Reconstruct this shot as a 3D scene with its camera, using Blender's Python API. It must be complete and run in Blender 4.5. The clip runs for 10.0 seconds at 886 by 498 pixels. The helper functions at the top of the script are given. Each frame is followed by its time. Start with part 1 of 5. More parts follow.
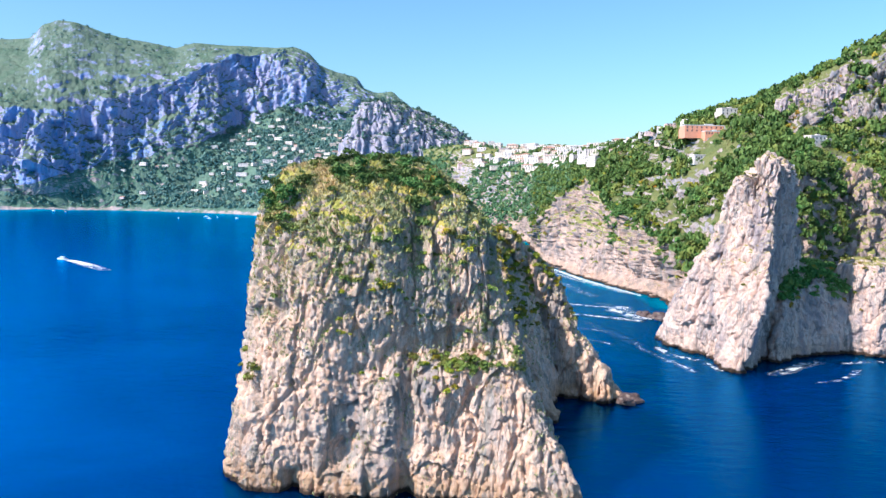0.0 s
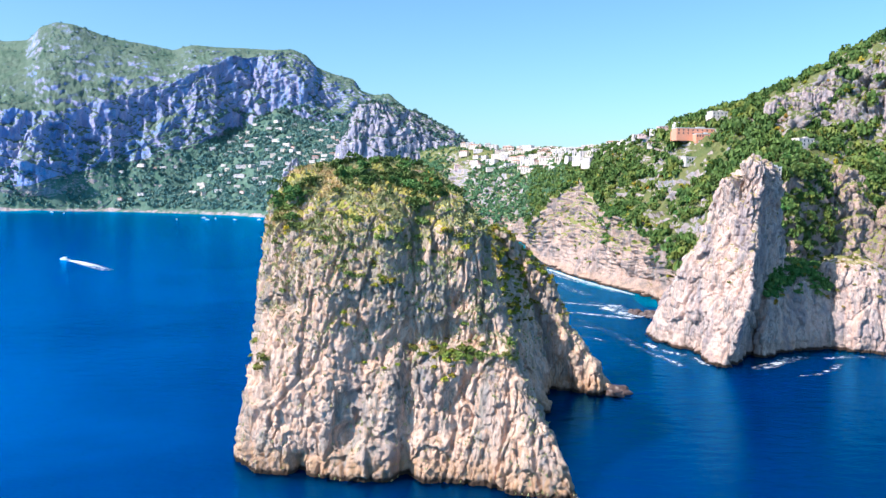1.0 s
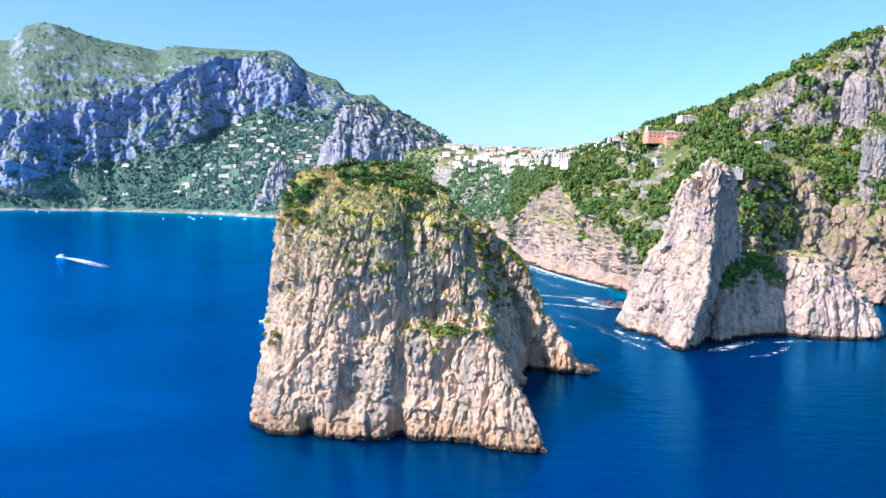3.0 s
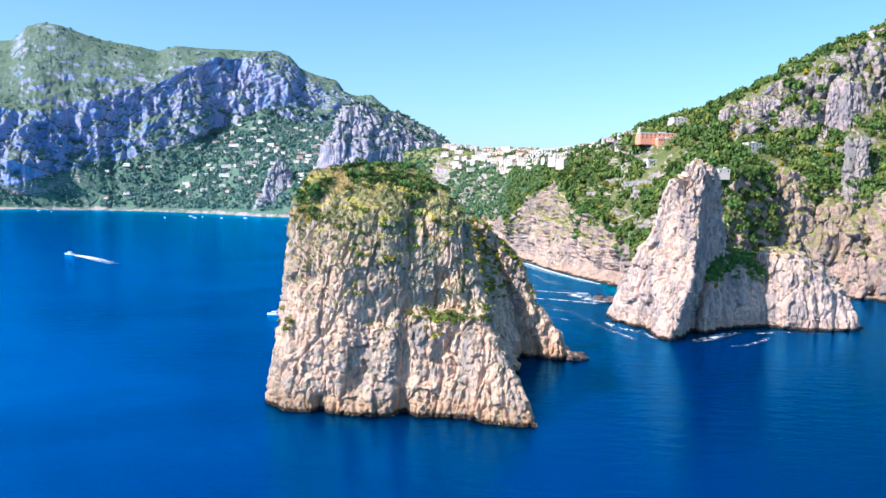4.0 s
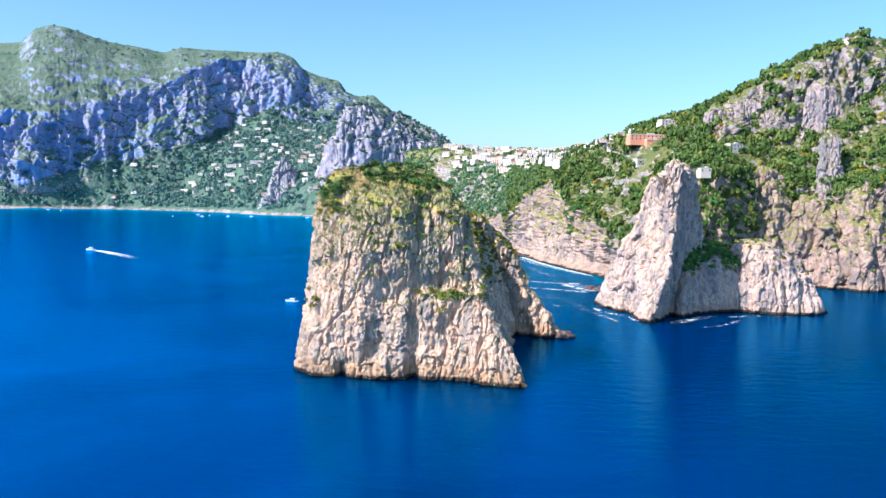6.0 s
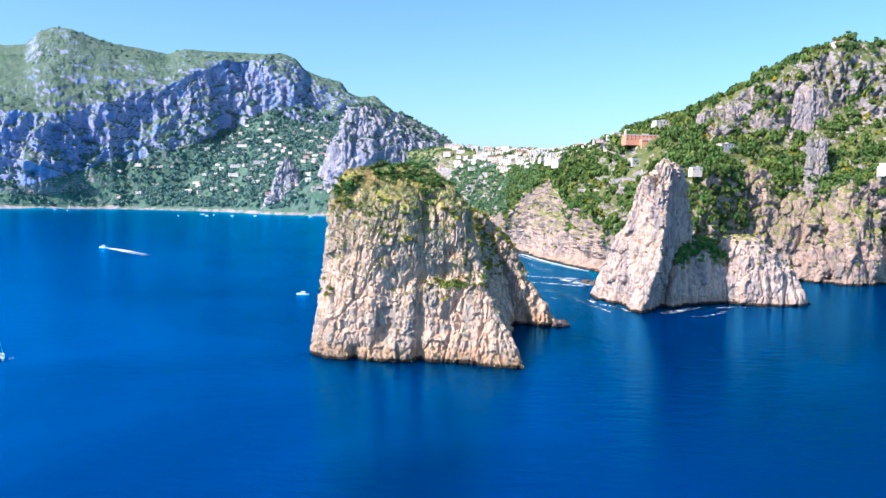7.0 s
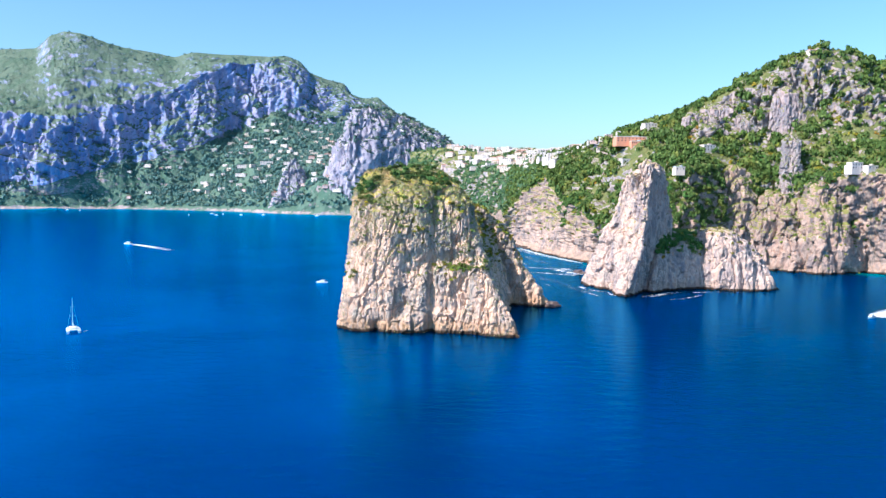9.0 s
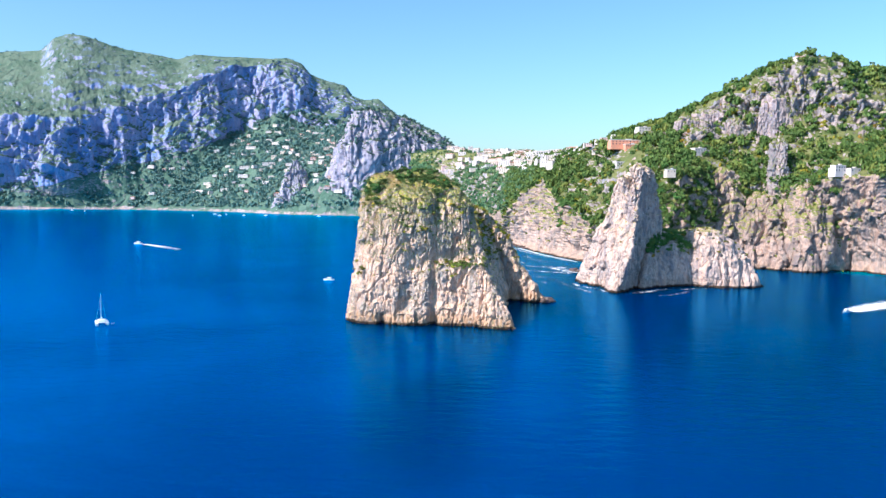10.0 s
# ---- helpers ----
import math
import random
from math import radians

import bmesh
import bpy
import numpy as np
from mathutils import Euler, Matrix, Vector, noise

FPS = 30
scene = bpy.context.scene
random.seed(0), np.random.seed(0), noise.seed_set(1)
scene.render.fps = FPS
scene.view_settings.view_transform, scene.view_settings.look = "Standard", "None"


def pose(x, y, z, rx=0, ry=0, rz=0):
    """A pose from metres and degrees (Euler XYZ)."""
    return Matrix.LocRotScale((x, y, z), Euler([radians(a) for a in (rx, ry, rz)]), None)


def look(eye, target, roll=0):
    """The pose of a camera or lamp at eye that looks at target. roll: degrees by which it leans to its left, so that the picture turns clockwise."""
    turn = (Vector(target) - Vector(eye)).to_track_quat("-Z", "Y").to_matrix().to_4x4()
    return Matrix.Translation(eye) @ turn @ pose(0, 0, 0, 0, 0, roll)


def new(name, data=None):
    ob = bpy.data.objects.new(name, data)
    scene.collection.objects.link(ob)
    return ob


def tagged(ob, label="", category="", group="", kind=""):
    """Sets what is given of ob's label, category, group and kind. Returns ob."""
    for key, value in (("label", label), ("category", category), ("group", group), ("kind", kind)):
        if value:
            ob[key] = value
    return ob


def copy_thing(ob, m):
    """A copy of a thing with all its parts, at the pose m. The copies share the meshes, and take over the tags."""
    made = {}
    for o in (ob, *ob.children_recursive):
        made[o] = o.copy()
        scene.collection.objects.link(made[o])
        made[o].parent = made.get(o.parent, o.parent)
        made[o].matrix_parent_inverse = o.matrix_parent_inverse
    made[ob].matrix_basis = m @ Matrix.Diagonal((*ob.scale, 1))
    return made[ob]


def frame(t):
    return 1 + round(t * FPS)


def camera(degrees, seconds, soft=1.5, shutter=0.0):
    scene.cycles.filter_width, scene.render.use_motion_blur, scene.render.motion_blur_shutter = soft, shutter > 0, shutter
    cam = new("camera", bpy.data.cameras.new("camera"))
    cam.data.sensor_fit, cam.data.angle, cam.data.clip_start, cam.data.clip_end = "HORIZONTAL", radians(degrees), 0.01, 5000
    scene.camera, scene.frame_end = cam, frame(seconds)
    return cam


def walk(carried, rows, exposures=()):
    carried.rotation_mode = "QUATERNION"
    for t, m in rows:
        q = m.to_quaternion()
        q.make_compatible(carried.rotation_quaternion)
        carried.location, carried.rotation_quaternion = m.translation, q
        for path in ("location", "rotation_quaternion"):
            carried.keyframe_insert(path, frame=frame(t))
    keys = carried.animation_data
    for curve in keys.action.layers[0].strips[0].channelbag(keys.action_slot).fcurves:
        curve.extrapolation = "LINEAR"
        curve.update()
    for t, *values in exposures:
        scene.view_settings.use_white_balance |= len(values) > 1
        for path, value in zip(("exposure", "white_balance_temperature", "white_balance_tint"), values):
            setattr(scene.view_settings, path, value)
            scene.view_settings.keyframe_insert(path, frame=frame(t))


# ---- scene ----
cam = camera(60.0, 10.0, 1.4)
PATH = [
    (0, (47.498, -227.744, 93.993), (47.475, -225.75, 93.837), 0.9),
    (0.5, (47.468, -235.321, 93.821), (47.447, -233.327, 93.668), 0.8),
    (1, (47.238, -243.845, 93.938), (47.224, -241.851, 93.786), 0.9),
    (1.5, (46.734, -253.993, 93.895), (46.733, -251.998, 93.745), 0.9),
    (2, (46.307, -264.662, 93.895), (46.322, -262.667, 93.746), 0.9),
    (2.5, (45.97, -274.098, 94.046), (45.995, -272.104, 93.895), 0.9),
    (4, (44.074, -313.215, 93.155), (44.11, -311.221, 93.003), 1.0),
    (4.5, (43.761, -326.284, 92.93), (43.796, -324.29, 92.778), 1.1),
    (5, (42.617, -339.731, 92.59), (42.654, -337.738, 92.436), 1.1),
    (5.5, (42.249, -353.81, 92.26), (42.285, -351.816, 92.106), 1.0),
    (7, (39.508, -402.393, 90.977), (39.54, -400.399, 90.822), 0.8),
    (7.5, (38.085, -420.555, 90.181), (38.116, -418.561, 90.026), 0.7),
    (8, (36.997, -438.589, 89.735), (37.026, -436.595, 89.58), 0.6),
    (8.5, (35.788, -457.181, 89.534), (35.817, -455.188, 89.377), 0.6),
    (9, (34.569, -475.374, 89.56), (34.598, -473.38, 89.404), 0.6),
    (9.5, (33.59, -493.348, 90.116), (33.618, -491.354, 89.96), 0.6),
    (10, (32.689, -512.031, 91.092), (32.719, -510.037, 90.937), 0.6),
]
walk(cam, [(t, look(eye, target, roll)) for t, eye, target, roll in PATH], [(0, 1.0, 4740, -4.5), (10, 1.0, 4740, -4.5)])

# ---- world, sun, exposure ----
SUN = Vector((-0.65, -0.345, 0.675)).normalized()
world = bpy.data.worlds.new("sky")
scene.world = world
world.use_nodes = True
wn = world.node_tree.nodes
sky = wn.new("ShaderNodeTexSky")
sky.sky_type = "NISHITA"
sky.sun_disc = False
sky.sun_elevation = math.asin(SUN.z)
sky.sun_rotation = math.atan2(SUN.x, SUN.y)
sky.air_density, sky.dust_density, sky.ozone_density = 1.1, 1.1, 0.25
wn["Background"].inputs["Strength"].default_value = 0.082
world.node_tree.links.new(sky.outputs["Color"], wn["Background"].inputs["Color"])

sun = new("sun", bpy.data.lights.new("sun", "SUN"))
sun.data.energy, sun.data.angle, sun.data.color = 5.0, radians(0.6), (1.0, 0.71, 0.54)
sun.matrix_world = look(SUN * 500, (0, 0, 0))


# ---- noise in numpy ----
_rng = np.random.default_rng(7)
_perm = np.concatenate([_rng.permutation(256)] * 3)
_grad = _rng.normal(size=(256, 3))
_grad /= np.linalg.norm(_grad, axis=1)[:, None]


def gnoise(p):
    """Gradient noise of points (..., 3), about -0.7 to 0.7."""
    shape = p.shape[:-1]
    p = p.reshape(-1, 3)
    c = np.floor(p).astype(int)
    f = p - c
    w = f * f * f * (f * (f * 6 - 15) + 10)
    out = np.zeros(len(p))
    for i in (0, 1):
        for j in (0, 1):
            for k in (0, 1):
                h = _perm[(_perm[(_perm[(c[:, 0] + i) & 255] + c[:, 1] + j) & 255] + c[:, 2] + k) & 255]
                d = ((f - (i, j, k)) * _grad[h]).sum(1)
                a = (w[:, 0] if i else 1 - w[:, 0]) * (w[:, 1] if j else 1 - w[:, 1]) * (w[:, 2] if k else 1 - w[:, 2])
                out += a * d
    return out.reshape(shape)


def fbm(p, octaves=4, gain=0.5):
    return sum(gain ** i * gnoise(p * 2.03 ** i + 11.3 * i) for i in range(octaves))


def ridged(p, octaves=4, gain=0.55):
    return sum(gain ** i * (0.55 - 2 * np.abs(gnoise(p * 2.1 ** i + 5.7 * i))) for i in range(octaves))


def cliff(p, s, tall=3.2, split=1.0):
    """Relief of a limestone cliff: flutes and pillars, broken blocks, deep cracks."""
    q = p / (s, s, s * tall) + 0.35 * gnoise(p / (1.8 * s))[..., None]
    crack = np.exp(-(gnoise(q * 1.15 + 31) / 0.04) ** 2)
    ledge = p[..., 2] / (0.9 * s) + 2.2 * gnoise(p / (1.5 * s) + 3)
    ledge = ledge - np.floor(ledge)
    r = ridged(q, 5) + 0.5 * fbm(p / (0.6 * s) + 8, 4) - split * crack + 0.28 * (ledge - 0.5)
    return r - r.mean()


def blocks(p, s, tall=2.0):
    """Broken stone: cells that stand out or lie back by chance, with open joints between them."""
    q = (p / (s, s, s * tall) + 0.22 * gnoise(p / (0.7 * s))[..., None]).reshape(-1, 3)
    c = np.floor(q).astype(int)
    first, next_one, who, lean = np.full(len(q), 9.0), np.full(len(q), 9.0), np.zeros(len(q)), np.zeros(len(q))
    for i in (-1, 0, 1):
        for j in (-1, 0, 1):
            for k in (-1, 0, 1):
                h = _perm[(_perm[(_perm[(c[:, 0] + i) & 255] + c[:, 1] + j) & 255] + c[:, 2] + k) & 255]
                off = q - (c + (i, j, k) + 0.5 + 0.42 * _grad[h])
                d = np.linalg.norm(off, axis=1)
                near_one = d < first
                next_one = np.where(near_one, first, np.minimum(next_one, d))
                who = np.where(near_one, h / 255.0, who)
                lean = np.where(near_one, (off * _grad[(h * 7 + 13) & 255]).sum(1), lean)
                first = np.where(near_one, d, first)
    r = 0.9 * (who - 0.5) + 1.5 * lean - 0.5 * np.exp(-(next_one - first) / 0.035)
    return (r - r.mean()).reshape(p.shape[:-1])


def normals(g, closed=False):
    du = np.roll(g, -1, 1) - np.roll(g, 1, 1)
    if not closed:
        du[:, 0], du[:, -1] = g[:, 1] - g[:, 0], g[:, -1] - g[:, -2]
    dv = np.empty_like(g)
    dv[1:-1], dv[0], dv[-1] = g[2:] - g[:-2], g[1] - g[0], g[-1] - g[-2]
    n = np.cross(du, dv)
    return n / (np.linalg.norm(n, axis=2, keepdims=True) + 1e-9)


def raw_mesh(name, verts, quads, mat, smooth=False):
    """A mesh from arrays; quads is (n, 4) or (n, 3)."""
    me = bpy.data.meshes.new(name)
    quads = np.asarray(quads)
    k = quads.shape[1]
    me.vertices.add(len(verts))
    me.vertices.foreach_set("co", np.asarray(verts, dtype=np.float32).ravel())
    me.loops.add(quads.size)
    me.loops.foreach_set("vertex_index", quads.astype(np.int32).ravel())
    me.polygons.add(len(quads))
    me.polygons.foreach_set("loop_start", np.arange(0, quads.size, k, dtype=np.int32))
    me.update(calc_edges=True)
    if smooth:
        me.polygons.foreach_set("use_smooth", np.ones(len(quads), dtype=bool))
    me.materials.append(mat)
    me.validate()
    return me


def grid_quads(nv, nu, closed=False):
    i = np.arange(nv * nu).reshape(nv, nu)
    if closed:
        i = np.concatenate([i, i[:, :1]], 1)
    return np.stack([i[:-1, :-1], i[:-1, 1:], i[1:, 1:], i[1:, :-1]], -1).reshape(-1, 4)


def part(name, data, mat, parent, label=""):
    """A bmesh or a mesh as one object under its thing."""
    if isinstance(data, bmesh.types.BMesh):
        me = bpy.data.meshes.new(name)
        data.to_mesh(me)
        data.free()
        me.materials.append(mat)
        data = me
    ob = new(name, data)
    ob.parent = parent
    return tagged(ob, label)


# ---- materials ----
def node_mat(name):
    m = bpy.data.materials.new(name)
    m.use_nodes = True
    nt = m.node_tree
    return m, nt, nt.nodes["Principled BSDF"]


def n_noise(nt, vec, scale, detail=6, rough=0.6, distort=0.0):
    n = nt.nodes.new("ShaderNodeTexNoise")
    n.inputs["Scale"].default_value, n.inputs["Detail"].default_value = scale, detail
    n.inputs["Roughness"].default_value, n.inputs["Distortion"].default_value = rough, distort
    nt.links.new(vec, n.inputs["Vector"])
    return n.outputs["Fac"]


def n_ramp(nt, fac, lo, hi, a=0.0, b=1.0):
    n = nt.nodes.new("ShaderNodeMapRange")
    n.interpolation_type = "SMOOTHSTEP"
    for key, v in (("From Min", lo), ("From Max", hi), ("To Min", a), ("To Max", b)):
        n.inputs[key].default_value = v
    nt.links.new(fac, n.inputs["Value"])
    return n.outputs["Result"]


def n_mix(nt, fac, a, b):
    n = nt.nodes.new("ShaderNodeMix")
    n.data_type = "RGBA"
    for key, v in (("Factor", fac), ("A", a), ("B", b)):
        socket = [s for s in n.inputs if s.name == key and s.type == ("VALUE" if key == "Factor" else "RGBA")][0]
        if isinstance(v, (int, float)):
            socket.default_value = v
        elif isinstance(v, tuple):
            socket.default_value = (*v, 1)
        else:
            nt.links.new(v, socket)
    return [s for s in n.outputs if s.type == "RGBA"][0]


def n_math(nt, op, a, b=0.0):
    n = nt.nodes.new("ShaderNodeMath")
    n.operation = op
    for i, v in enumerate((a, b)):
        if isinstance(v, (int, float)):
            n.inputs[i].default_value = v
        else:
            nt.links.new(v, n.inputs[i])
    return n.outputs[0]


def n_bump(nt, bsdf, height, strength, distance):
    b = nt.nodes.new("ShaderNodeBump")
    b.inputs["Strength"].default_value, b.inputs["Distance"].default_value = strength, distance
    nt.links.new(height, b.inputs["Height"])
    nt.links.new(b.outputs["Normal"], bsdf.inputs["Normal"])


def rock_mat(name, warm, pale, grey, green, unit, plants=(0.35, 0.62), tide=True, low=None, stain=0.25, aged=0.0):
    """Limestone: streaked warm, pale and grey stone, plants where it lies flat. unit: metres of the main blotches."""
    m, nt, bsdf = node_mat(name)
    geo = nt.nodes.new("ShaderNodeNewGeometry")
    pos = geo.outputs["Position"]
    stretch = nt.nodes.new("ShaderNodeMapping")
    stretch.inputs["Scale"].default_value = (1, 1, 0.3)
    nt.links.new(pos, stretch.inputs["Vector"])
    tall = stretch.outputs["Vector"]
    big = n_noise(nt, tall, 1 / unit, 5, 0.6, 0.6)
    fine = n_noise(nt, tall, 4.5 / unit, 8, 0.7, 0.3)
    grain = n_noise(nt, pos, 14 / unit, 8, 0.75)
    c = n_mix(nt, n_ramp(nt, fine, 0.36, 0.62), warm, pale)
    c = n_mix(nt, n_ramp(nt, big, 0.47, 0.66, 0, 0.8), c, grey)
    # Dark specks in the colour stand in for shaded pits and holes.
    c = n_mix(nt, n_ramp(nt, grain, 0.52, 0.70, 0, 0.7), c, tuple(v * 0.55 for v in grey))
    ochre = n_noise(nt, tall, 1.7 / unit, 4, 0.55, 0.4)
    c = n_mix(nt, n_ramp(nt, ochre, 0.58, 0.74, 0, 0.5), c, (warm[0] * 1.02, warm[1] * 0.82, warm[2] * 0.58))
    streak_map = nt.nodes.new("ShaderNodeMapping")
    streak_map.inputs["Scale"].default_value = (1, 1, 0.11)
    nt.links.new(pos, streak_map.inputs["Vector"])
    streak = n_noise(nt, streak_map.outputs["Vector"], 9.0 / unit, 7, 0.7, 0.2)
    lichen = n_noise(nt, stretch.outputs["Vector"], 1.3 / unit, 6, 0.65, 0.5)
    fac = n_math(nt, "MULTIPLY", n_ramp(nt, lichen, 0.48, 0.6), n_ramp(nt, streak, 0.36, 0.6))
    c = n_mix(nt, n_math(nt, "MULTIPLY", fac, 0.85), c, (grey[0] * 0.78, grey[1] * 0.84, grey[2] * 0.76))
    # Dark streaks: grey staining, plus the shade of cracks painted in.
    c = n_mix(nt, n_ramp(nt, streak, 0.58, 0.72, 0, 0.5), c, tuple(v * 0.4 for v in grey))
    sep = nt.nodes.new("ShaderNodeSeparateXYZ")
    nt.links.new(geo.outputs["Normal"], sep.inputs[0])
    spot = n_noise(nt, pos, 2.2 / unit, 6, 0.7)
    flat = n_math(nt, "ADD", sep.outputs["Z"], n_math(nt, "MULTIPLY", n_math(nt, "SUBTRACT", spot, 0.5), 1.3))
    sepp = nt.nodes.new("ShaderNodeSeparateXYZ")
    nt.links.new(pos, sepp.inputs[0])
    if low:
        flat = n_math(nt, "ADD", flat, n_ramp(nt, sepp.outputs["Z"], low[0], low[1], -0.6, low[2]))
    if aged:
        worn = n_math(nt, "MULTIPLY", n_ramp(nt, sepp.outputs["Z"], low[0], low[1], 0.0, aged), n_ramp(nt, lichen, 0.40, 0.60))
        c = n_mix(nt, worn, c, (grey[0] * 0.86, grey[1] * 0.9, grey[2] * 0.66))
    tone = n_mix(nt, n_ramp(nt, grain, 0.35, 0.65), green, tuple(v * s for v, s in zip(green, (1.7, 1.45, 1.2))))
    tone = n_mix(nt, n_ramp(nt, big, 0.35, 0.6, 0, 0.6), tone, (green[0] * 2.3, green[1] * 1.7, green[2] * 1.7))
    c = n_mix(nt, n_ramp(nt, flat, plants[0], plants[1]), c, tone)
    if tide:
        edge = n_math(nt, "ADD", sepp.outputs["Z"], n_math(nt, "MULTIPLY", n_math(nt, "SUBTRACT", spot, 0.5), 4.0))
        c = n_mix(nt, n_math(nt, "MULTIPLY", n_ramp(nt, edge, 4, 11, stain, 0), n_ramp(nt, fine, 0.35, 0.6)), c, (0.46, 0.26, 0.11))
        c = n_mix(nt, n_ramp(nt, edge, 0.9, 2.4, 1, 0), c, (0.05, 0.032, 0.022))
    nt.links.new(c, bsdf.inputs["Base Color"])
    bsdf.inputs["Roughness"].default_value = 0.9
    bsdf.inputs["Specular IOR Level"].default_value = 0.25
    crisp = n_noise(nt, tall, 34 / unit, 6, 0.8)
    n_bump(nt, bsdf, n_math(nt, "ADD", n_math(nt, "ADD", grain, streak), n_math(nt, "MULTIPLY", crisp, 0.5)), 1.0, unit * 0.075)
    return m


ROCK = rock_mat("stack limestone", (0.69, 0.44, 0.29), (0.80, 0.60, 0.465), (0.36, 0.315, 0.295), (0.27, 0.287, 0.068), 9.0, (0.45, 0.72), low=(35, 100, 0.3), stain=0.75, aged=0.75)
SPIRE_ROCK = rock_mat("spire limestone", (0.61, 0.42, 0.335), (0.71, 0.56, 0.475), (0.29, 0.255, 0.275), (0.17, 0.188, 0.062), 10.0, (0.62, 0.82), low=(20, 60, 0.0))
SHORE_ROCK = rock_mat("shore limestone", (0.46, 0.31, 0.24), (0.53, 0.40, 0.33), (0.25, 0.21, 0.205), (0.13, 0.16, 0.05), 12.0, (0.40, 0.62), low=(14, 50, 0.05))
HILL = rock_mat("hillside", (0.45, 0.343, 0.316), (0.5, 0.425, 0.409), (0.3, 0.282, 0.323), (0.095, 0.125, 0.045), 18.0, (0.36, 0.54), low=(8, 45, 0.05))
# The blue in these tones is distance haze put into the rock colour.
MOUNTAIN = rock_mat("hazed mountain limestone", (0.40, 0.37, 0.58), (0.46, 0.45, 0.68), (0.24, 0.36, 0.72), (0.08, 0.135, 0.10), 55.0, (0.25, 0.66), tide=False, low=(10, 40, 0.0))
# The slope's green leans to blue to stand for haze over the bay.
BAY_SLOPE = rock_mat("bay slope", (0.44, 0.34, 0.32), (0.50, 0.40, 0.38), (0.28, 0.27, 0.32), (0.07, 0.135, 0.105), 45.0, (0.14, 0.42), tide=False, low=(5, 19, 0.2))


def leaf_mat(name, dark, light):
    m, nt, bsdf = node_mat(name)
    info = nt.nodes.new("ShaderNodeObjectInfo")
    geo = nt.nodes.new("ShaderNodeNewGeometry")
    big = n_noise(nt, geo.outputs["Position"], 0.12, 4)
    fac = n_math(nt, "ADD", n_math(nt, "MULTIPLY", geo.outputs["Random Per Island"], 0.55), n_math(nt, "MULTIPLY", n_ramp(nt, big, 0.35, 0.65), 0.45))
    c = n_mix(nt, fac, dark, light)
    patch = n_noise(nt, geo.outputs["Position"], 0.05, 4, 0.6)
    c = n_mix(nt, n_ramp(nt, patch, 0.52, 0.64, 0, 0.85), c, (light[0] * 1.45, light[1] * 1.08, light[2]))
    hue = nt.nodes.new("ShaderNodeHueSaturation")
    nt.links.new(c, hue.inputs["Color"])
    nt.links.new(n_ramp(nt, info.outputs["Random"], 0, 1, 0.475, 0.52), hue.inputs["Hue"])
    nt.links.new(n_ramp(nt, info.outputs["Random"], 0, 1, 0.75, 1.25), hue.inputs["Value"])
    nt.links.new(hue.outputs["Color"], bsdf.inputs["Base Color"])
    bsdf.inputs["Roughness"].default_value = 0.6
    bsdf.inputs["Specular IOR Level"].default_value = 0.2
    return m


LEAF = leaf_mat("pine and oak leaves", (0.035, 0.08, 0.018), (0.15, 0.235, 0.05))
# Halfway to the far leaves: some haze painted into the green.
LEAF_MID = leaf_mat("lightly hazed gorge leaves", (0.05, 0.095, 0.05), (0.16, 0.24, 0.10))
# Paler and bluer than LEAF: aerial haze mixed into the leaf colour.
LEAF_HAZED = leaf_mat("hazed woodland leaves", (0.075, 0.15, 0.15), (0.17, 0.28, 0.235))
LEAF_SHRUB = leaf_mat("scrub leaves", (0.085, 0.11, 0.019), (0.26, 0.287, 0.056))
LEAF_YELLOW = leaf_mat("flowering broom", (0.22, 0.21, 0.012), (0.42, 0.376, 0.025))
LEAF_BROOM = leaf_mat("green broom", (0.13, 0.166, 0.012), (0.34, 0.365, 0.031))
LEAF_RUST = leaf_mat("rusty leaves", (0.2, 0.122, 0.015), (0.38, 0.243, 0.037))
LEAF_BUSH = leaf_mat("evergreen bush leaves", (0.045, 0.083, 0.017), (0.14, 0.21, 0.05))
GRASS = leaf_mat("dry grass", (0.24, 0.254, 0.087), (0.5, 0.519, 0.248))


def plain_mat(name, color, rough=0.7, vary=0.12, scale=0.6, metal=0.0):
    m, nt, bsdf = node_mat(name)
    geo = nt.nodes.new("ShaderNodeNewGeometry")
    a = n_noise(nt, geo.outputs["Position"], scale, 5)
    b = n_noise(nt, geo.outputs["Position"], scale * 9, 5)
    c = n_mix(nt, n_ramp(nt, n_math(nt, "ADD", n_math(nt, "MULTIPLY", a, 0.6), n_math(nt, "MULTIPLY", b, 0.4)), 0.35, 0.65), tuple(v * (1 - vary) for v in color), tuple(min(1, v * (1 + vary * 0.5)) for v in color))
    nt.links.new(c, bsdf.inputs["Base Color"])
    bsdf.inputs["Roughness"].default_value, bsdf.inputs["Metallic"].default_value = rough, metal
    return m


WET = plain_mat("wet brown rock", (0.1, 0.066, 0.056), 0.5, 0.4, 0.8)
BARK = plain_mat("bark", (0.1, 0.077, 0.062), 0.9, 0.3, 2.0)
WHITE = plain_mat("white lime render", (0.66, 0.58, 0.54), 0.85)
CREAM = plain_mat("cream render", (0.68, 0.56, 0.46), 0.85)
PINK = plain_mat("pink render", (0.68, 0.486, 0.447), 0.85)
RED = plain_mat("terracotta red render", (0.68, 0.31, 0.19), 0.85)
ROOF = plain_mat("roof terrace", (0.55, 0.53, 0.521), 0.9)
TILE = plain_mat("clay roof tiles", (0.45, 0.243, 0.161), 0.9)
GLASS = plain_mat("dark window", (0.05, 0.066, 0.087), 0.15, 0.2)
HULL = plain_mat("white boat paint", (0.8, 0.85, 0.86), 0.3, 0.05)
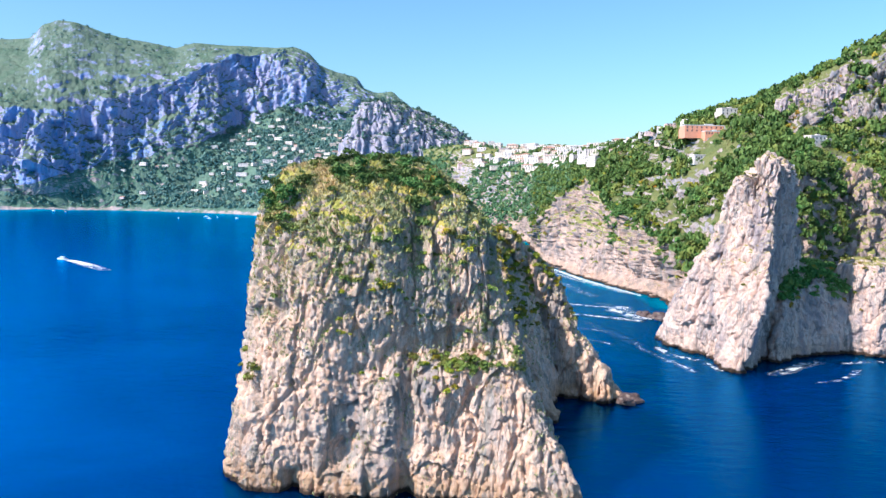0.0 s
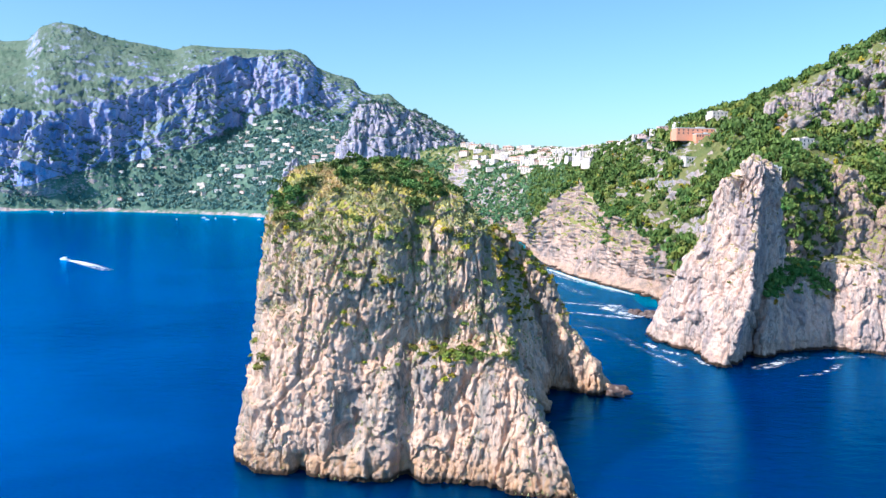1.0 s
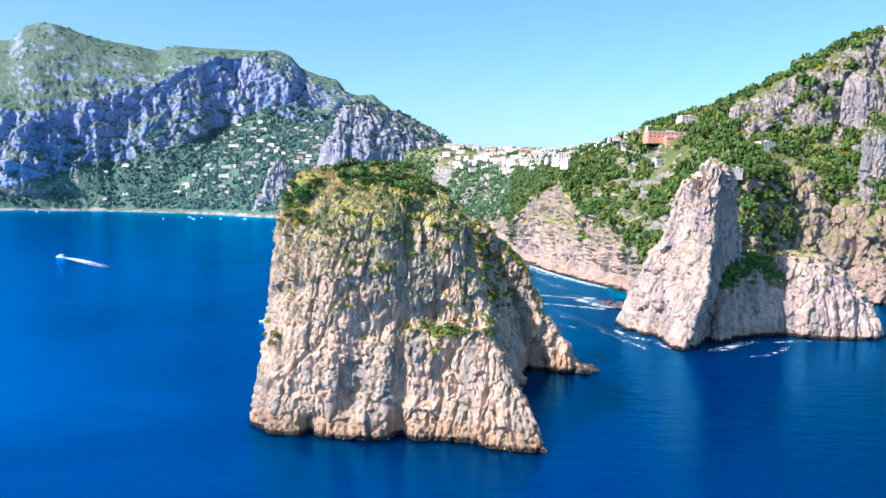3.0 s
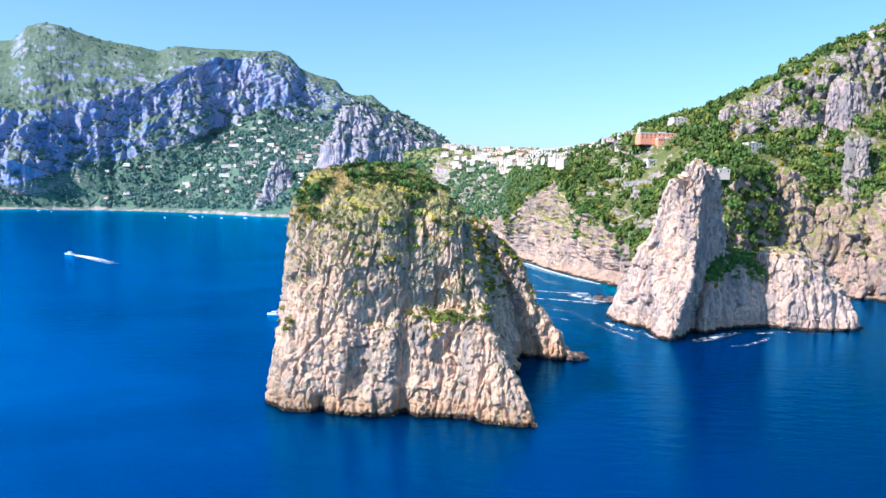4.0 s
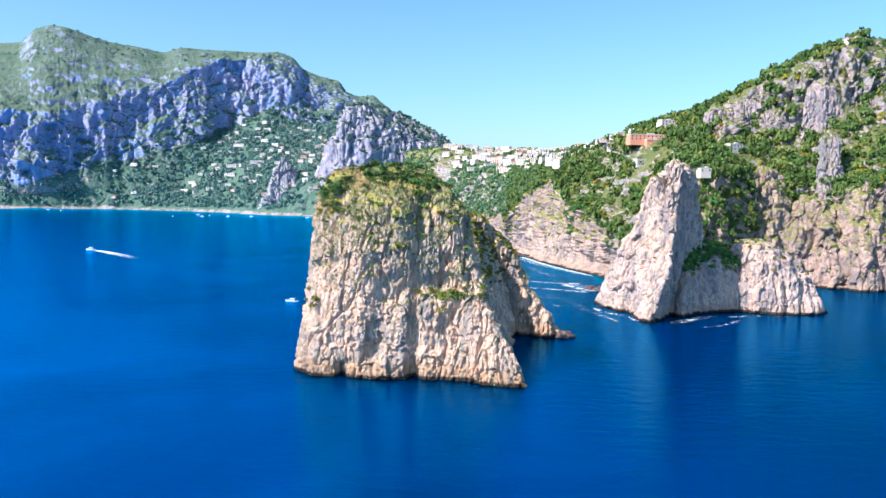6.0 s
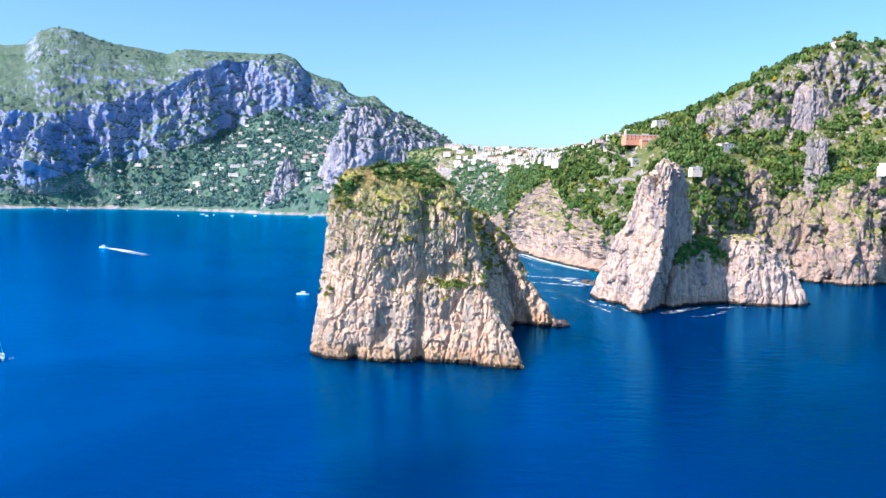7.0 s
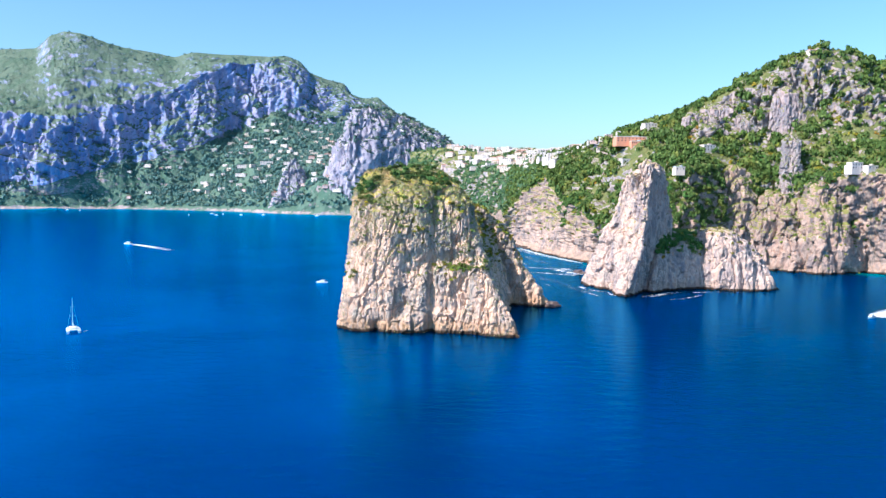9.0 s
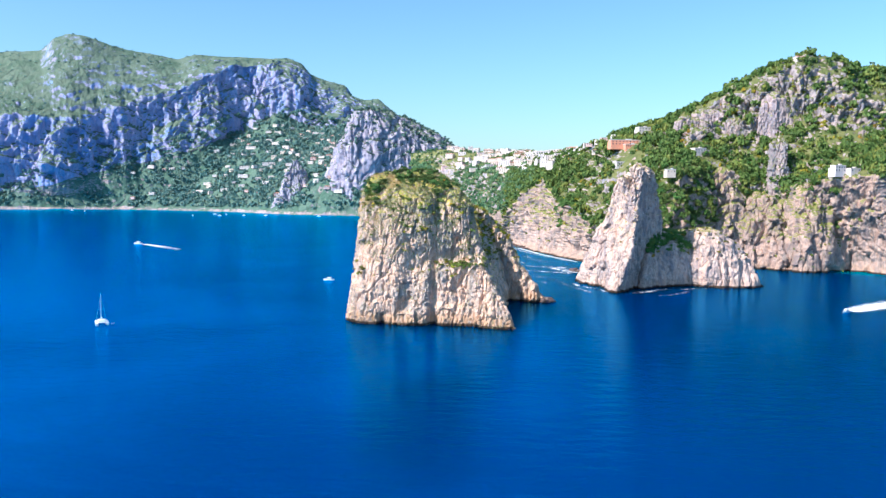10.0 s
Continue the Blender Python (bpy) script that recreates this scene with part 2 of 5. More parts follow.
DECK = plain_mat("boat deck", (0.55, 0.464, 0.372), 0.6, 0.2, 3.0)
METAL = plain_mat("mast metal", (0.75, 0.84, 0.86), 0.35, 0.05, 2.0, 0.6)


def sea_mat():
    m, nt, bsdf = node_mat("sea water")
    geo = nt.nodes.new("ShaderNodeNewGeometry")
    pos = geo.outputs["Position"]
    att = nt.nodes.new("ShaderNodeAttribute")
    att.attribute_name = "shallow"
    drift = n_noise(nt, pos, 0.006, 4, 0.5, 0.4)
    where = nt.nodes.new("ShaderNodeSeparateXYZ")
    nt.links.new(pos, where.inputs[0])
    # Lighter towards the left: the brighter sky's sheen put into the water colour.
    lit_side = n_math(nt, "ADD", n_ramp(nt, where.outputs["X"], -540, 200, 1.05, 0.0), n_math(nt, "MULTIPLY", n_math(nt, "SUBTRACT", drift, 0.5), 1.2))
    c = n_mix(nt, n_ramp(nt, lit_side, 0.0, 1.0), (0.0, 0.010, 0.074), (0.0, 0.054, 0.25))
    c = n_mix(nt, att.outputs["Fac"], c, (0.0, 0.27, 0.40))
    nt.links.new(c, bsdf.inputs["Base Color"])
    bsdf.inputs["Roughness"].default_value = 0.16
    bsdf.inputs["Specular IOR Level"].default_value = 0.0
    bsdf.inputs["IOR"].default_value = 1.33
    bsdf.inputs["Subsurface Weight"].default_value = 1.0
    bsdf.inputs["Subsurface Radius"].default_value = (0.3, 0.7, 1.0)
    bsdf.inputs["Subsurface Scale"].default_value = 140.0
    stretch = nt.nodes.new("ShaderNodeMapping")
    stretch.inputs["Scale"].default_value = (0.7, 1.6, 1)
    stretch.inputs["Rotation"].default_value = (0, 0, 0.35)
    nt.links.new(pos, stretch.inputs["Vector"])
    waves = n_math(nt, "ADD", n_noise(nt, stretch.outputs["Vector"], 0.10, 3, 0.5, 0.3), n_math(nt, "MULTIPLY", n_noise(nt, stretch.outputs["Vector"], 0.55, 5, 0.6, 0.4), 0.35))
    n_bump(nt, bsdf, waves, 0.32, 1.2)
    gloss = nt.nodes.new("ShaderNodeBsdfGlossy")
    gloss.inputs["Color"].default_value = (0.11, 0.50, 1.0, 1)
    gloss.inputs["Roughness"].default_value = 0.10
    fres = nt.nodes.new("ShaderNodeFresnel")
    fres.inputs["IOR"].default_value = 1.85
    mix = nt.nodes.new("ShaderNodeMixShader")
    nt.links.new(bsdf.inputs["Normal"].links[0].from_socket, gloss.inputs["Normal"])
    nt.links.new(bsdf.inputs["Normal"].links[0].from_socket, fres.inputs["Normal"])
    nt.links.new(fres.outputs[0], mix.inputs[0])
    nt.links.new(bsdf.outputs[0], mix.inputs[1])
    nt.links.new(gloss.outputs[0], mix.inputs[2])
    nt.links.new(mix.outputs[0], nt.nodes["Material Output"].inputs["Surface"])
    return m


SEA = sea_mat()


def foam_mat():
    m, nt, bsdf = node_mat("sea foam")
    geo = nt.nodes.new("ShaderNodeNewGeometry")
    att = nt.nodes.new("ShaderNodeAttribute")
    att.attribute_name = "thick"
    n = n_noise(nt, geo.outputs["Position"], 0.30, 8, 0.7, 1.2)
    a = n_ramp(nt, n_math(nt, "ADD", n, n_math(nt, "MULTIPLY", att.outputs["Fac"], 0.45)), 0.69, 0.95)
    broken = n_ramp(nt, n_noise(nt, geo.outputs["Position"], 0.09, 5, 0.65, 1.5), 0.38, 0.56)
    a = n_math(nt, "MULTIPLY", a, n_math(nt, "MAXIMUM", broken, n_ramp(nt, att.outputs["Fac"], 0.75, 0.95)))
    nt.links.new(a, bsdf.inputs["Alpha"])
    bsdf.inputs["Base Color"].default_value = (0.82, 0.87, 0.88, 1)
    bsdf.inputs["Roughness"].default_value = 0.8
    return m


FOAM = foam_mat()


# ---- large structure: hills lofted between contour rails, fanned from a point on the camera's path to fit its view ----
VIEW_FAN = (38.0, -420.0)


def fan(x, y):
    return (x - VIEW_FAN[0]) / (y - VIEW_FAN[1])


def smooth(a, n, axis):
    for _ in range(n):
        b = np.moveaxis(a, axis, 0).copy()
        b[1:-1] = 0.25 * b[:-2] + 0.5 * b[1:-1] + 0.25 * b[2:]
        a = np.moveaxis(b, 0, axis)
    return a


def loft(rails, lo, hi, nu, counts, soft=6):
    """A sheet that runs over the rails, from the shore inland."""
    u = np.linspace(lo, hi, nu)
    rows = []
    for rail in rails:
        r = np.array(rail, dtype=float)
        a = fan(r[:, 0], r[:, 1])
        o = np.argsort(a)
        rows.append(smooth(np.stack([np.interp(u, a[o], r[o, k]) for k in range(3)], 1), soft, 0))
    sheet, level = [], []
    for i, n in enumerate(counts):
        for f in np.linspace(0, 1, n, endpoint=False):
            sheet.append(rows[i] * (1 - f) + rows[i + 1] * f)
            level.append(i + f)
    sheet.append(rows[-1])
    level.append(len(counts))
    return smooth(np.array(sheet), 3, 0), np.array(level)


def pits(g, n, items):
    """Gullies, hollows and bulges: (centre, radii, depth) with depth inwards."""
    for centre, radii, depth in items:
        d = (((g - centre) / radii) ** 2).sum(2)
        g = g - n * (depth * np.exp(-d))[..., None]
    return g


# the mountain across the bay
W_SHORE = [(-2150, 2180, -4), (-1800, 2280, -4), (-1560, 2350, -4), (-1430, 2400, -4), (-1330, 2440, -4), (-1180, 2490, -4), (-1000, 2460, -4),
           (-711, 2330, -4), (-560, 2200, -4), (-452, 2115, -4), (-297, 2064, -4), (-100, 2030, -4), (130, 1960, -4)]
W_BEACH = [(-2150, 2200, 14), (-1800, 2300, 14), (-1560, 2370, 14), (-1430, 2422, 12), (-1330, 2462, 10), (-1180, 2515, 9), (-1000, 2488, 9),
           (-711, 2358, 10), (-560, 2228, 12), (-452, 2145, 10), (-297, 2094, 10), (-100, 2060, 12), (130, 1990, 12)]
W_KNEE = [(-2130, 2270, 38), (-1550, 2400, 42), (-1260, 2530, 62), (-900, 2590, 90), (-560, 2380, 95), (-440, 2240, 90), (-330, 2150, 112),
          (-200, 2130, 122), (-60, 2130, 118), (130, 2080, 110)]
W_FOOT = [(-2100, 2340, 60), (-1665, 2420, 57), (-1547, 2430, 69), (-1433, 2450, 92), (-1369, 2490, 120), (-1286, 2540, 148), (-1194, 2580, 183),
          (-1010, 2680, 222), (-933, 2720, 244), (-881, 2780, 287), (-838, 2880, 341), (-747, 2900, 392), (-655, 2920, 407), (-554, 2900, 371),
          (-455, 2880, 354), (-355, 2850, 346), (-138, 2800, 287), (120, 2600, 230)]
W_TOP = [(-2150, 2420, 340), (-1685, 2470, 348), (-1566, 2480, 361), (-1387, 2540, 349), (-1231, 2680, 420), (-1047, 2800, 505), (-849, 2930, 633),
         (-625, 3020, 639), (-531, 3050, 583), (-371, 3080, 528), (-290, 3060, 480), (-153, 3050, 405), (25, 3000, 314), (140, 2800, 240)]
W_CREST = [(-2350, 2950, 640), (-1961, 2950, 667), (-1817, 2950, 685), (-1697, 2950, 692), (-1615, 2900, 733), (-1551, 2900, 753), (-1480, 2900, 744),
           (-1336, 2950, 700), (-1112, 3000, 667), (-1039, 3000, 685), (-880, 3050, 684), (-640, 3100, 684), (-577, 3100, 660), (-547, 3150, 623),
           (-385, 3200, 579), (-359, 3200, 530), (-293, 3200, 513), (-224, 3150, 518), (-159, 3150, 463), (-119, 3150, 407), (25, 3100, 333), (160, 2950, 240)]
W_BACK = [(x * 1.06, y + 260, z - 120) for x, y, z in W_CREST]

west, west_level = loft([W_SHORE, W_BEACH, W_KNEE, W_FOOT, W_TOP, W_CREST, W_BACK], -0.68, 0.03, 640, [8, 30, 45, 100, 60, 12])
west_level = np.interp(west_level, [0, 1, 3, 6], [0, 1, 2, 5])
west_slope = np.interp(west_level, [0, 1, 1.7, 2, 2.5, 3, 3.4, 4, 5], [9, 11, 12, 26, 40, 26, 16, 5, 3])[:, None]
west_n = normals(west)
relief = 1.25 * cliff(west, 240, 1.5, 0.15) + 0.5 * cliff(west + 700, 80, 1.8, 0.3) + 0.16 * cliff(west + 100, 26, 1.6, 0.5) + 0.3 * blocks(west, 60, 1.7)
west = pits(west, west_n, [((-811, 2800, 455), (105, 260, 150), 45), ((-627, 2880, 500), (110, 260, 140), -40), ((-1198, 2440, 264), (120, 200, 90), 40), ((-1010, 2600, 300), (90, 220, 140), -40),
                           ((-1380, 2420, 200), (80, 200, 160), -45), ((-500, 3000, 470), (60, 260, 110), 25), ((-900, 2760, 400), (50, 220, 150), -30)])
west = west + west_n * (west_slope * relief)[..., None] * (1, 1, 0.35)
west[:, :, 2] += 9 * fbm(west / 120, 4) * np.interp(west_level, [0, 1, 3, 4], [0, 0.6, 1, 0.4])[:, None]
foot_row = int(np.argmax(west_level >= 1.96))
slope_part, cliff_part = west[:foot_row + 1], west[foot_row:]
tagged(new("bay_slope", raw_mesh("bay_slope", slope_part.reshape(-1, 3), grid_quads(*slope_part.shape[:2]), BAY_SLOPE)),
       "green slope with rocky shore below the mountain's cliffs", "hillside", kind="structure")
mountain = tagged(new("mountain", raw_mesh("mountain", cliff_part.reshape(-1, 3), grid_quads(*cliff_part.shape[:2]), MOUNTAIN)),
                  "limestone mountain with cliffs and green slopes across the bay, painted haze blue", "mountain", kind="structure")

# the wooded hill and the coast from the town to the cove
E_SHORE = [(-60, 1700, -4), (60, 1500, -4), (120, 1330, -4), (160, 1250, -4), (178, 1210, -4), (188, 1180, -4), (170, 860, -4), (166, 800, -4), (170, 735, -4),
           (178, 670, -4), (186, 615, -4), (199, 523, -4), (216, 490, -4), (226, 450, -4), (226, 400, -4), (240, 345, -4),
           (280, 325, -4), (330, 345, -4), (402, 425, -4), (440, 446, -4), (478, 440, -4), (515, 400, -4), (545, 340, -4), (640, 270, -4), (800, 110, -4)]
E_BENCH = [(-60, 1720, 10), (60, 1520, 10), (122, 1350, 9), (163, 1265, 9), (182, 1222, 8), (192, 1195, 8), (174, 868, 8), (171, 810, 8), (179, 750, 8),
           (191, 688, 8), (202, 636, 9), (218, 545, 9), (236, 514, 10), (248, 472, 10), (244, 416, 9), (252, 360, 8),
           (284, 345, 10), (334, 362, 9), (404, 436, 12), (440, 458, 12), (480, 450, 12), (519, 408, 12), (550, 348, 12), (645, 280, 12), (806, 120, 12)]
E_LIP = [(-90, 1640, 110), (60, 1530, 75), (124, 1375, 60), (166, 1290, 50), (184, 1240, 46), (194, 1210, 52), (165, 850, 44), (172, 775, 66), (181, 748, 84),
         (200, 720, 99), (209, 680, 108), (214, 625, 84), (222, 565, 68), (231, 508, 58), (247, 460, 42), (263, 418, 40), (276, 402, 62), (325, 388, 108),
         (385, 446, 116), (413, 434, 92), (438, 428, 84), (470, 398, 94), (500, 362, 108), (530, 332, 112), (640, 340, 110), (800, 250, 110)]
E_MID = [(-60, 1700, 150), (60, 1570, 146), (130, 1430, 138), (172, 1345, 132), (205, 1290, 130), (226, 1245, 126), (252, 1130, 136), (244, 800, 116), (236, 690, 118), (252, 640, 122),
         (262, 600, 124), (286, 532, 134), (320, 505, 148), (372, 490, 147), (405, 518, 162),
         (441, 500, 162), (478, 486, 178), (518, 468, 178), (555, 450, 172), (600, 436, 165), (700, 420, 160), (850, 380, 150)]
E_CRAG = [(-75, 1900, 170), (63, 1610, 181), (167, 1500, 174), (262, 1380, 168), (272, 640, 146), (300, 575, 160), (334, 592, 174), (366, 570, 182), (386, 560, 193),
          (415, 540, 217), (451, 520, 226), (487, 505, 252), (520, 500, 259), (551, 490, 244), (575, 480, 222), (612, 470, 207), (720, 450, 200), (880, 420, 190)]
E_CREST = [(-75, 1960, 199), (52, 1680, 205), (122, 1600, 200), (232, 1585, 193), (293, 1525, 189), (330, 1400, 176), (300, 900, 160), (275, 650, 160), (307, 645, 175),
           (342, 622, 186), (376, 602, 196), (407, 582, 219), (437, 562, 230), (466, 542, 249), (493, 522, 266), (524, 512, 277), (561, 512, 272), (590, 512, 262),
           (634, 512, 252), (701, 502, 238), (880, 480, 220)]
E_BACK = [(x + 60, y + 220, z - 70) for x, y, z in E_CREST]
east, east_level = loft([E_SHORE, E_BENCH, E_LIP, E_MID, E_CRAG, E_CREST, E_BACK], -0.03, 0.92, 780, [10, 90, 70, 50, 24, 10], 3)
east_u = np.linspace(-0.03, 0.92, 780)[None, :]
rough = np.interp(east_level, [0, 1, 1.3, 1.9, 2.2, 3, 3.3, 3.7, 4, 5, 6], [7, 6, 8, 8, 6, 6, 16, 15, 6, 3, 2])[:, None]
rough = rough * np.where((east_level[:, None] > 1.1) & (east_level[:, None] < 2.1) & (east_u < 0.26), 1.4, 1.0)
rough = rough * np.where((east_level[:, None] > 2.8) & (east_u < 0.3), 0.5, 1.0)
east = east + normals(east) * (rough * (0.8 * cliff(east, 46, 2.0, 0.5) + 0.35 * cliff(east + 300, 15, 1.7) + 0.45 * blocks(east, 22, 3.0) + 0.25 * blocks(east + 70, 8, 2.4) + 0.14 * cliff(east + 30, 5, 1.6)))[..., None] * (1, 1, 0.5)
east[:, :, 2] = np.maximum(east[:, :, 2] + 4 * fbm(east / 40, 4) * np.interp(east_level, [0, 1, 2], [0, 0.3, 1])[:, None], -4)
lip_row = int(np.argmax(east_level >= 2.02))
low_part, high_part = east[:lip_row + 1], east[lip_row:]
tagged(new("shore_cliff", raw_mesh("shore_cliff", low_part.reshape(-1, 3), grid_quads(*low_part.shape[:2]), SHORE_ROCK)),
       "pale pinkish limestone cliffs and rock shelf along the shore", "cliff", kind="structure")
hillside = tagged(new("hillside", raw_mesh("hillside", high_part.reshape(-1, 3), grid_quads(*high_part.shape[:2]), HILL)),
                  "steep coastal hillside of pale limestone and green scrub", "hillside", kind="structure")


# ---- rock masses lofted through closed contours ----
def ring(points, n):
    """A closed smooth contour through the points, at even steps between them."""
    p = np.array(points, dtype=float)
    k = len(p)
    t = np.linspace(0, k, n, endpoint=False)
    i = np.floor(t).astype(int)
    f = (t - i)[:, None]
    a, b, c, d = p[(i - 1) % k], p[i % k], p[(i + 1) % k], p[(i + 2) % k]
    return b + 0.5 * f * (c - a + f * (2 * a - 5 * b + 4 * c - d + f * (3 * (b - c) + d - a)))


def rock_mass(contours, dome, nu, rows, cap):
    """contours: (height, points) from below the water upwards; dome: rise of the top above the last; rows between contours."""
    rings = [(z, ring(pts, nu)) for z, pts in contours]
    zs = np.array([z for z, _ in rings], dtype=float)
    xy = np.array([r for _, r in rings])
    levels = np.linspace(zs[0], zs[-1], rows)
    g = np.empty((rows, nu, 3))
    for k in (0, 1):
        g[:, :, k] = np.array([np.interp(levels, zs, xy[:, j, k]) for j in range(nu)]).T
    g[:, :, 2] = levels[:, None]
    g[:, :, :2] = smooth(g[:, :, :2], 8, 0)
    centre = g[-1].mean(0)
    top = []
    for f in np.linspace(0, 1, cap + 1)[1:]:
        s = 1 - 0.985 * f
        row = centre + (g[-1] - centre) * s
        row[:, 2] = zs[-1] + dome * (1 - (1 - f) ** 2)
        top.append(row)
    return np.concatenate([g, np.array(top)])


def close_top(g):
    nv, nu = g.shape[:2]
    quads = grid_quads(nv, nu, True)
    return g.reshape(-1, 3), quads


# the great stack
NEAR = [
    (-6, [(-30, 24), (-19, 4), (2, -2), (34, -6), (58, -5), (72, -13), (95, -19), (90, 2), (84, 30), (76, 70), (34, 86), (-18, 64)]),
    (3, [(-28, 24), (-18, 5), (2, 0), (34, -4), (57, -3), (70, -10), (90, -14), (87, 4), (82, 30), (74, 68), (34, 84), (-16, 62)]),
    (24, [(-24, 23), (-15, 7), (4, 2), (34, 1), (55, 1), (66, -4), (78, -4), (79, 8), (76, 32), (68, 66), (34, 80), (-12, 58)]),
    (43, [(-20, 23), (-12, 9), (6, 4), (33, 4), (52, 6), (61, 3), (69, 6), (71, 14), (70, 34), (64, 62), (34, 76), (-10, 57)]),
    (62, [(-20, 25), (-12, 11), (6, 5), (30, 5), (48, 7), (57, 7), (64, 10), (65, 20), (64, 36), (58, 60), (34, 74), (-10, 56)]),
    (80, [(-19, 27), (-12, 15), (5, 10), (25, 9), (43, 11), (53, 12), (60, 15), (62, 23), (60, 36), (50, 54), (28, 66), (-9, 54)]),
    (92, [(-16, 30), (-10, 23), (3, 19), (22, 16), (38, 18), (46, 18), (51, 22), (51, 31), (48, 40), (42, 52), (26, 60), (-7, 52)]),
    (99, [(-13, 35), (-8, 31), (2, 29), (18, 26), (32, 28), (39, 30), (43, 32), (43, 37), (40, 43), (36, 50), (23, 55), (-5, 47)]),
]
NEAR = [(z, [(33 + (x - 33) * 0.95, y) for x, y in pts]) for z, pts in NEAR]
near = rock_mass(NEAR, 4.5, 800, 290, 50)
nn = normals(near, True)
near = pits(near, nn, [
    ((-1, 0, 0), (2.2, 9, 7), 5.0), ((34, -4, 0), (3.5, 10, 10), 7.0), ((35, 2, 30), (3.0, 9, 26), 4.0),
    ((17, 3, 26), (4, 9, 20), 2.6), ((47, 6, 45), (11, 12, 4.5), 5.0), ((47, 4, 36), (10, 10, 6), -3.5),
    ((61, 10, 60), (3, 8, 22), 4.0), ((37, 8, 78), (2.4, 9, 16), 4.0), ((26, 8, 82), (5, 8, 14), -3.5), ((10, 6, 62), (4, 9, 14), -1.5),
    ((-9, 10, 62), (5, 8, 6), 2.5), ((40, 4, 62), (7, 9, 9), 2.4), ((44, 0, 16), (8, 9, 5), 2.6), ((14, 0, 14), (5, 9, 8), 2.4), ((50, 10, 84), (7, 8, 9), -2.0), ((50, 6, 57), (4, 8, 4), 4.0), ((49, 6, 49), (5, 8, 3), 4.0), ((30, 4, 46), (8, 9, 7), 3.5),
    ((14, 2, 12), (4, 8, 4), 3.5), ((24, 2, 38), (6, 8, 3), 3.0), ((-5, 8, 56), (5, 8, 2.5), 2.5), ((23, 0, 8), (6, 8, 6), -2.5), ((-20, 8, 6), (6, 8, 5), -1.5),
])
stretch = np.interp(near[:, :, 2], [-6, 3, 90, 99], [0.5, 1, 1, 0.5])
near = near + nn * (stretch * (0.95 * cliff(near, 17, 2.6, 1.6) + 0.3 * cliff(near + 90, 5.5, 2.6, 2.4) + 1.6 * blocks(near, 11, 2.6) + 0.8 * blocks(near + 50, 4.4, 2.1) + 0.5 * blocks(near + 20, 1.7, 1.8) + 0.5 * fbm(near / 2.0, 3)))[..., None] * (1, 1, 0.6)
tagged(new("rock_islet", raw_mesh("rock_islet", *close_top(near), ROCK)),
                   "huge tan limestone sea stack with scrub on its flat top", "sea stack", group="sea stacks")

# the lower stack behind it
SECOND = [
    (-6, [(60, 98), (78, 82), (89, 75), (93, 88), (97, 114), (107, 110), (120, 106), (130, 112), (126, 130), (108, 146), (84, 152), (58, 138)]),
    (3, [(61, 99), (78, 84), (88, 78), (91, 91), (96, 116), (106, 113), (118, 109), (125, 113), (122, 128), (106, 143), (84, 148), (60, 136)]),
    (20, [(62, 101), (76, 88), (83, 85), (86, 96), (94, 119), (102, 117), (109, 116), (114, 120), (112, 128), (102, 139), (82, 144), (61, 133)]),
    (38, [(61, 104), (72, 94), (76, 93), (79, 102), (88, 121), (94, 120), (98, 120), (102, 124), (101, 129), (94, 136), (78, 140), (60, 131)]),
    (55, [(60, 108), (67, 101), (70, 100), (73, 107), (81, 121), (87, 121), (92, 121), (96, 125), (95, 129), (88, 133), (74, 136), (60, 129)]),
    (67, [(59, 113), (63, 109), (66, 108), (69, 112), (73, 120), (76, 119), (79, 119), (82, 121), (81, 125), (77, 128), (69, 130), (60, 126)]),
    (74, [(60, 117), (62, 115), (64, 114), (66, 115), (69, 118), (71, 117), (73, 117), (74, 119), (73, 122), (70, 124), (66, 125), (61, 122)]),
]
second = rock_mass(SECOND, 3.0, 480, 180, 20)
sn = normals(second, True)
second = pits(second, sn, [((104, 113, 4), (3.5, 8, 7), 5.0), ((112, 111, 10), (2.5, 8, 14), 2.5), ((122, 110, 2), (2, 8, 6), 3.0), ((84, 88, 14), (2, 8, 16), 2.0), ((76, 92, 30), (3, 8, 20), 2.5)])
second = second + sn * (1.5 * cliff(second, 15, 3.5) + 0.7 * cliff(second + 60, 5.0, 2.2) + 1.3 * blocks(second, 7, 2.2) + 0.6 * blocks(second + 50, 3.0, 1.7))[..., None] * (1, 1, 0.6)
tagged(new("rock_islet", raw_mesh("rock_islet", *close_top(second), ROCK)),
                      "lower ridged limestone sea stack close behind the great one", "sea stack", group="sea stacks")

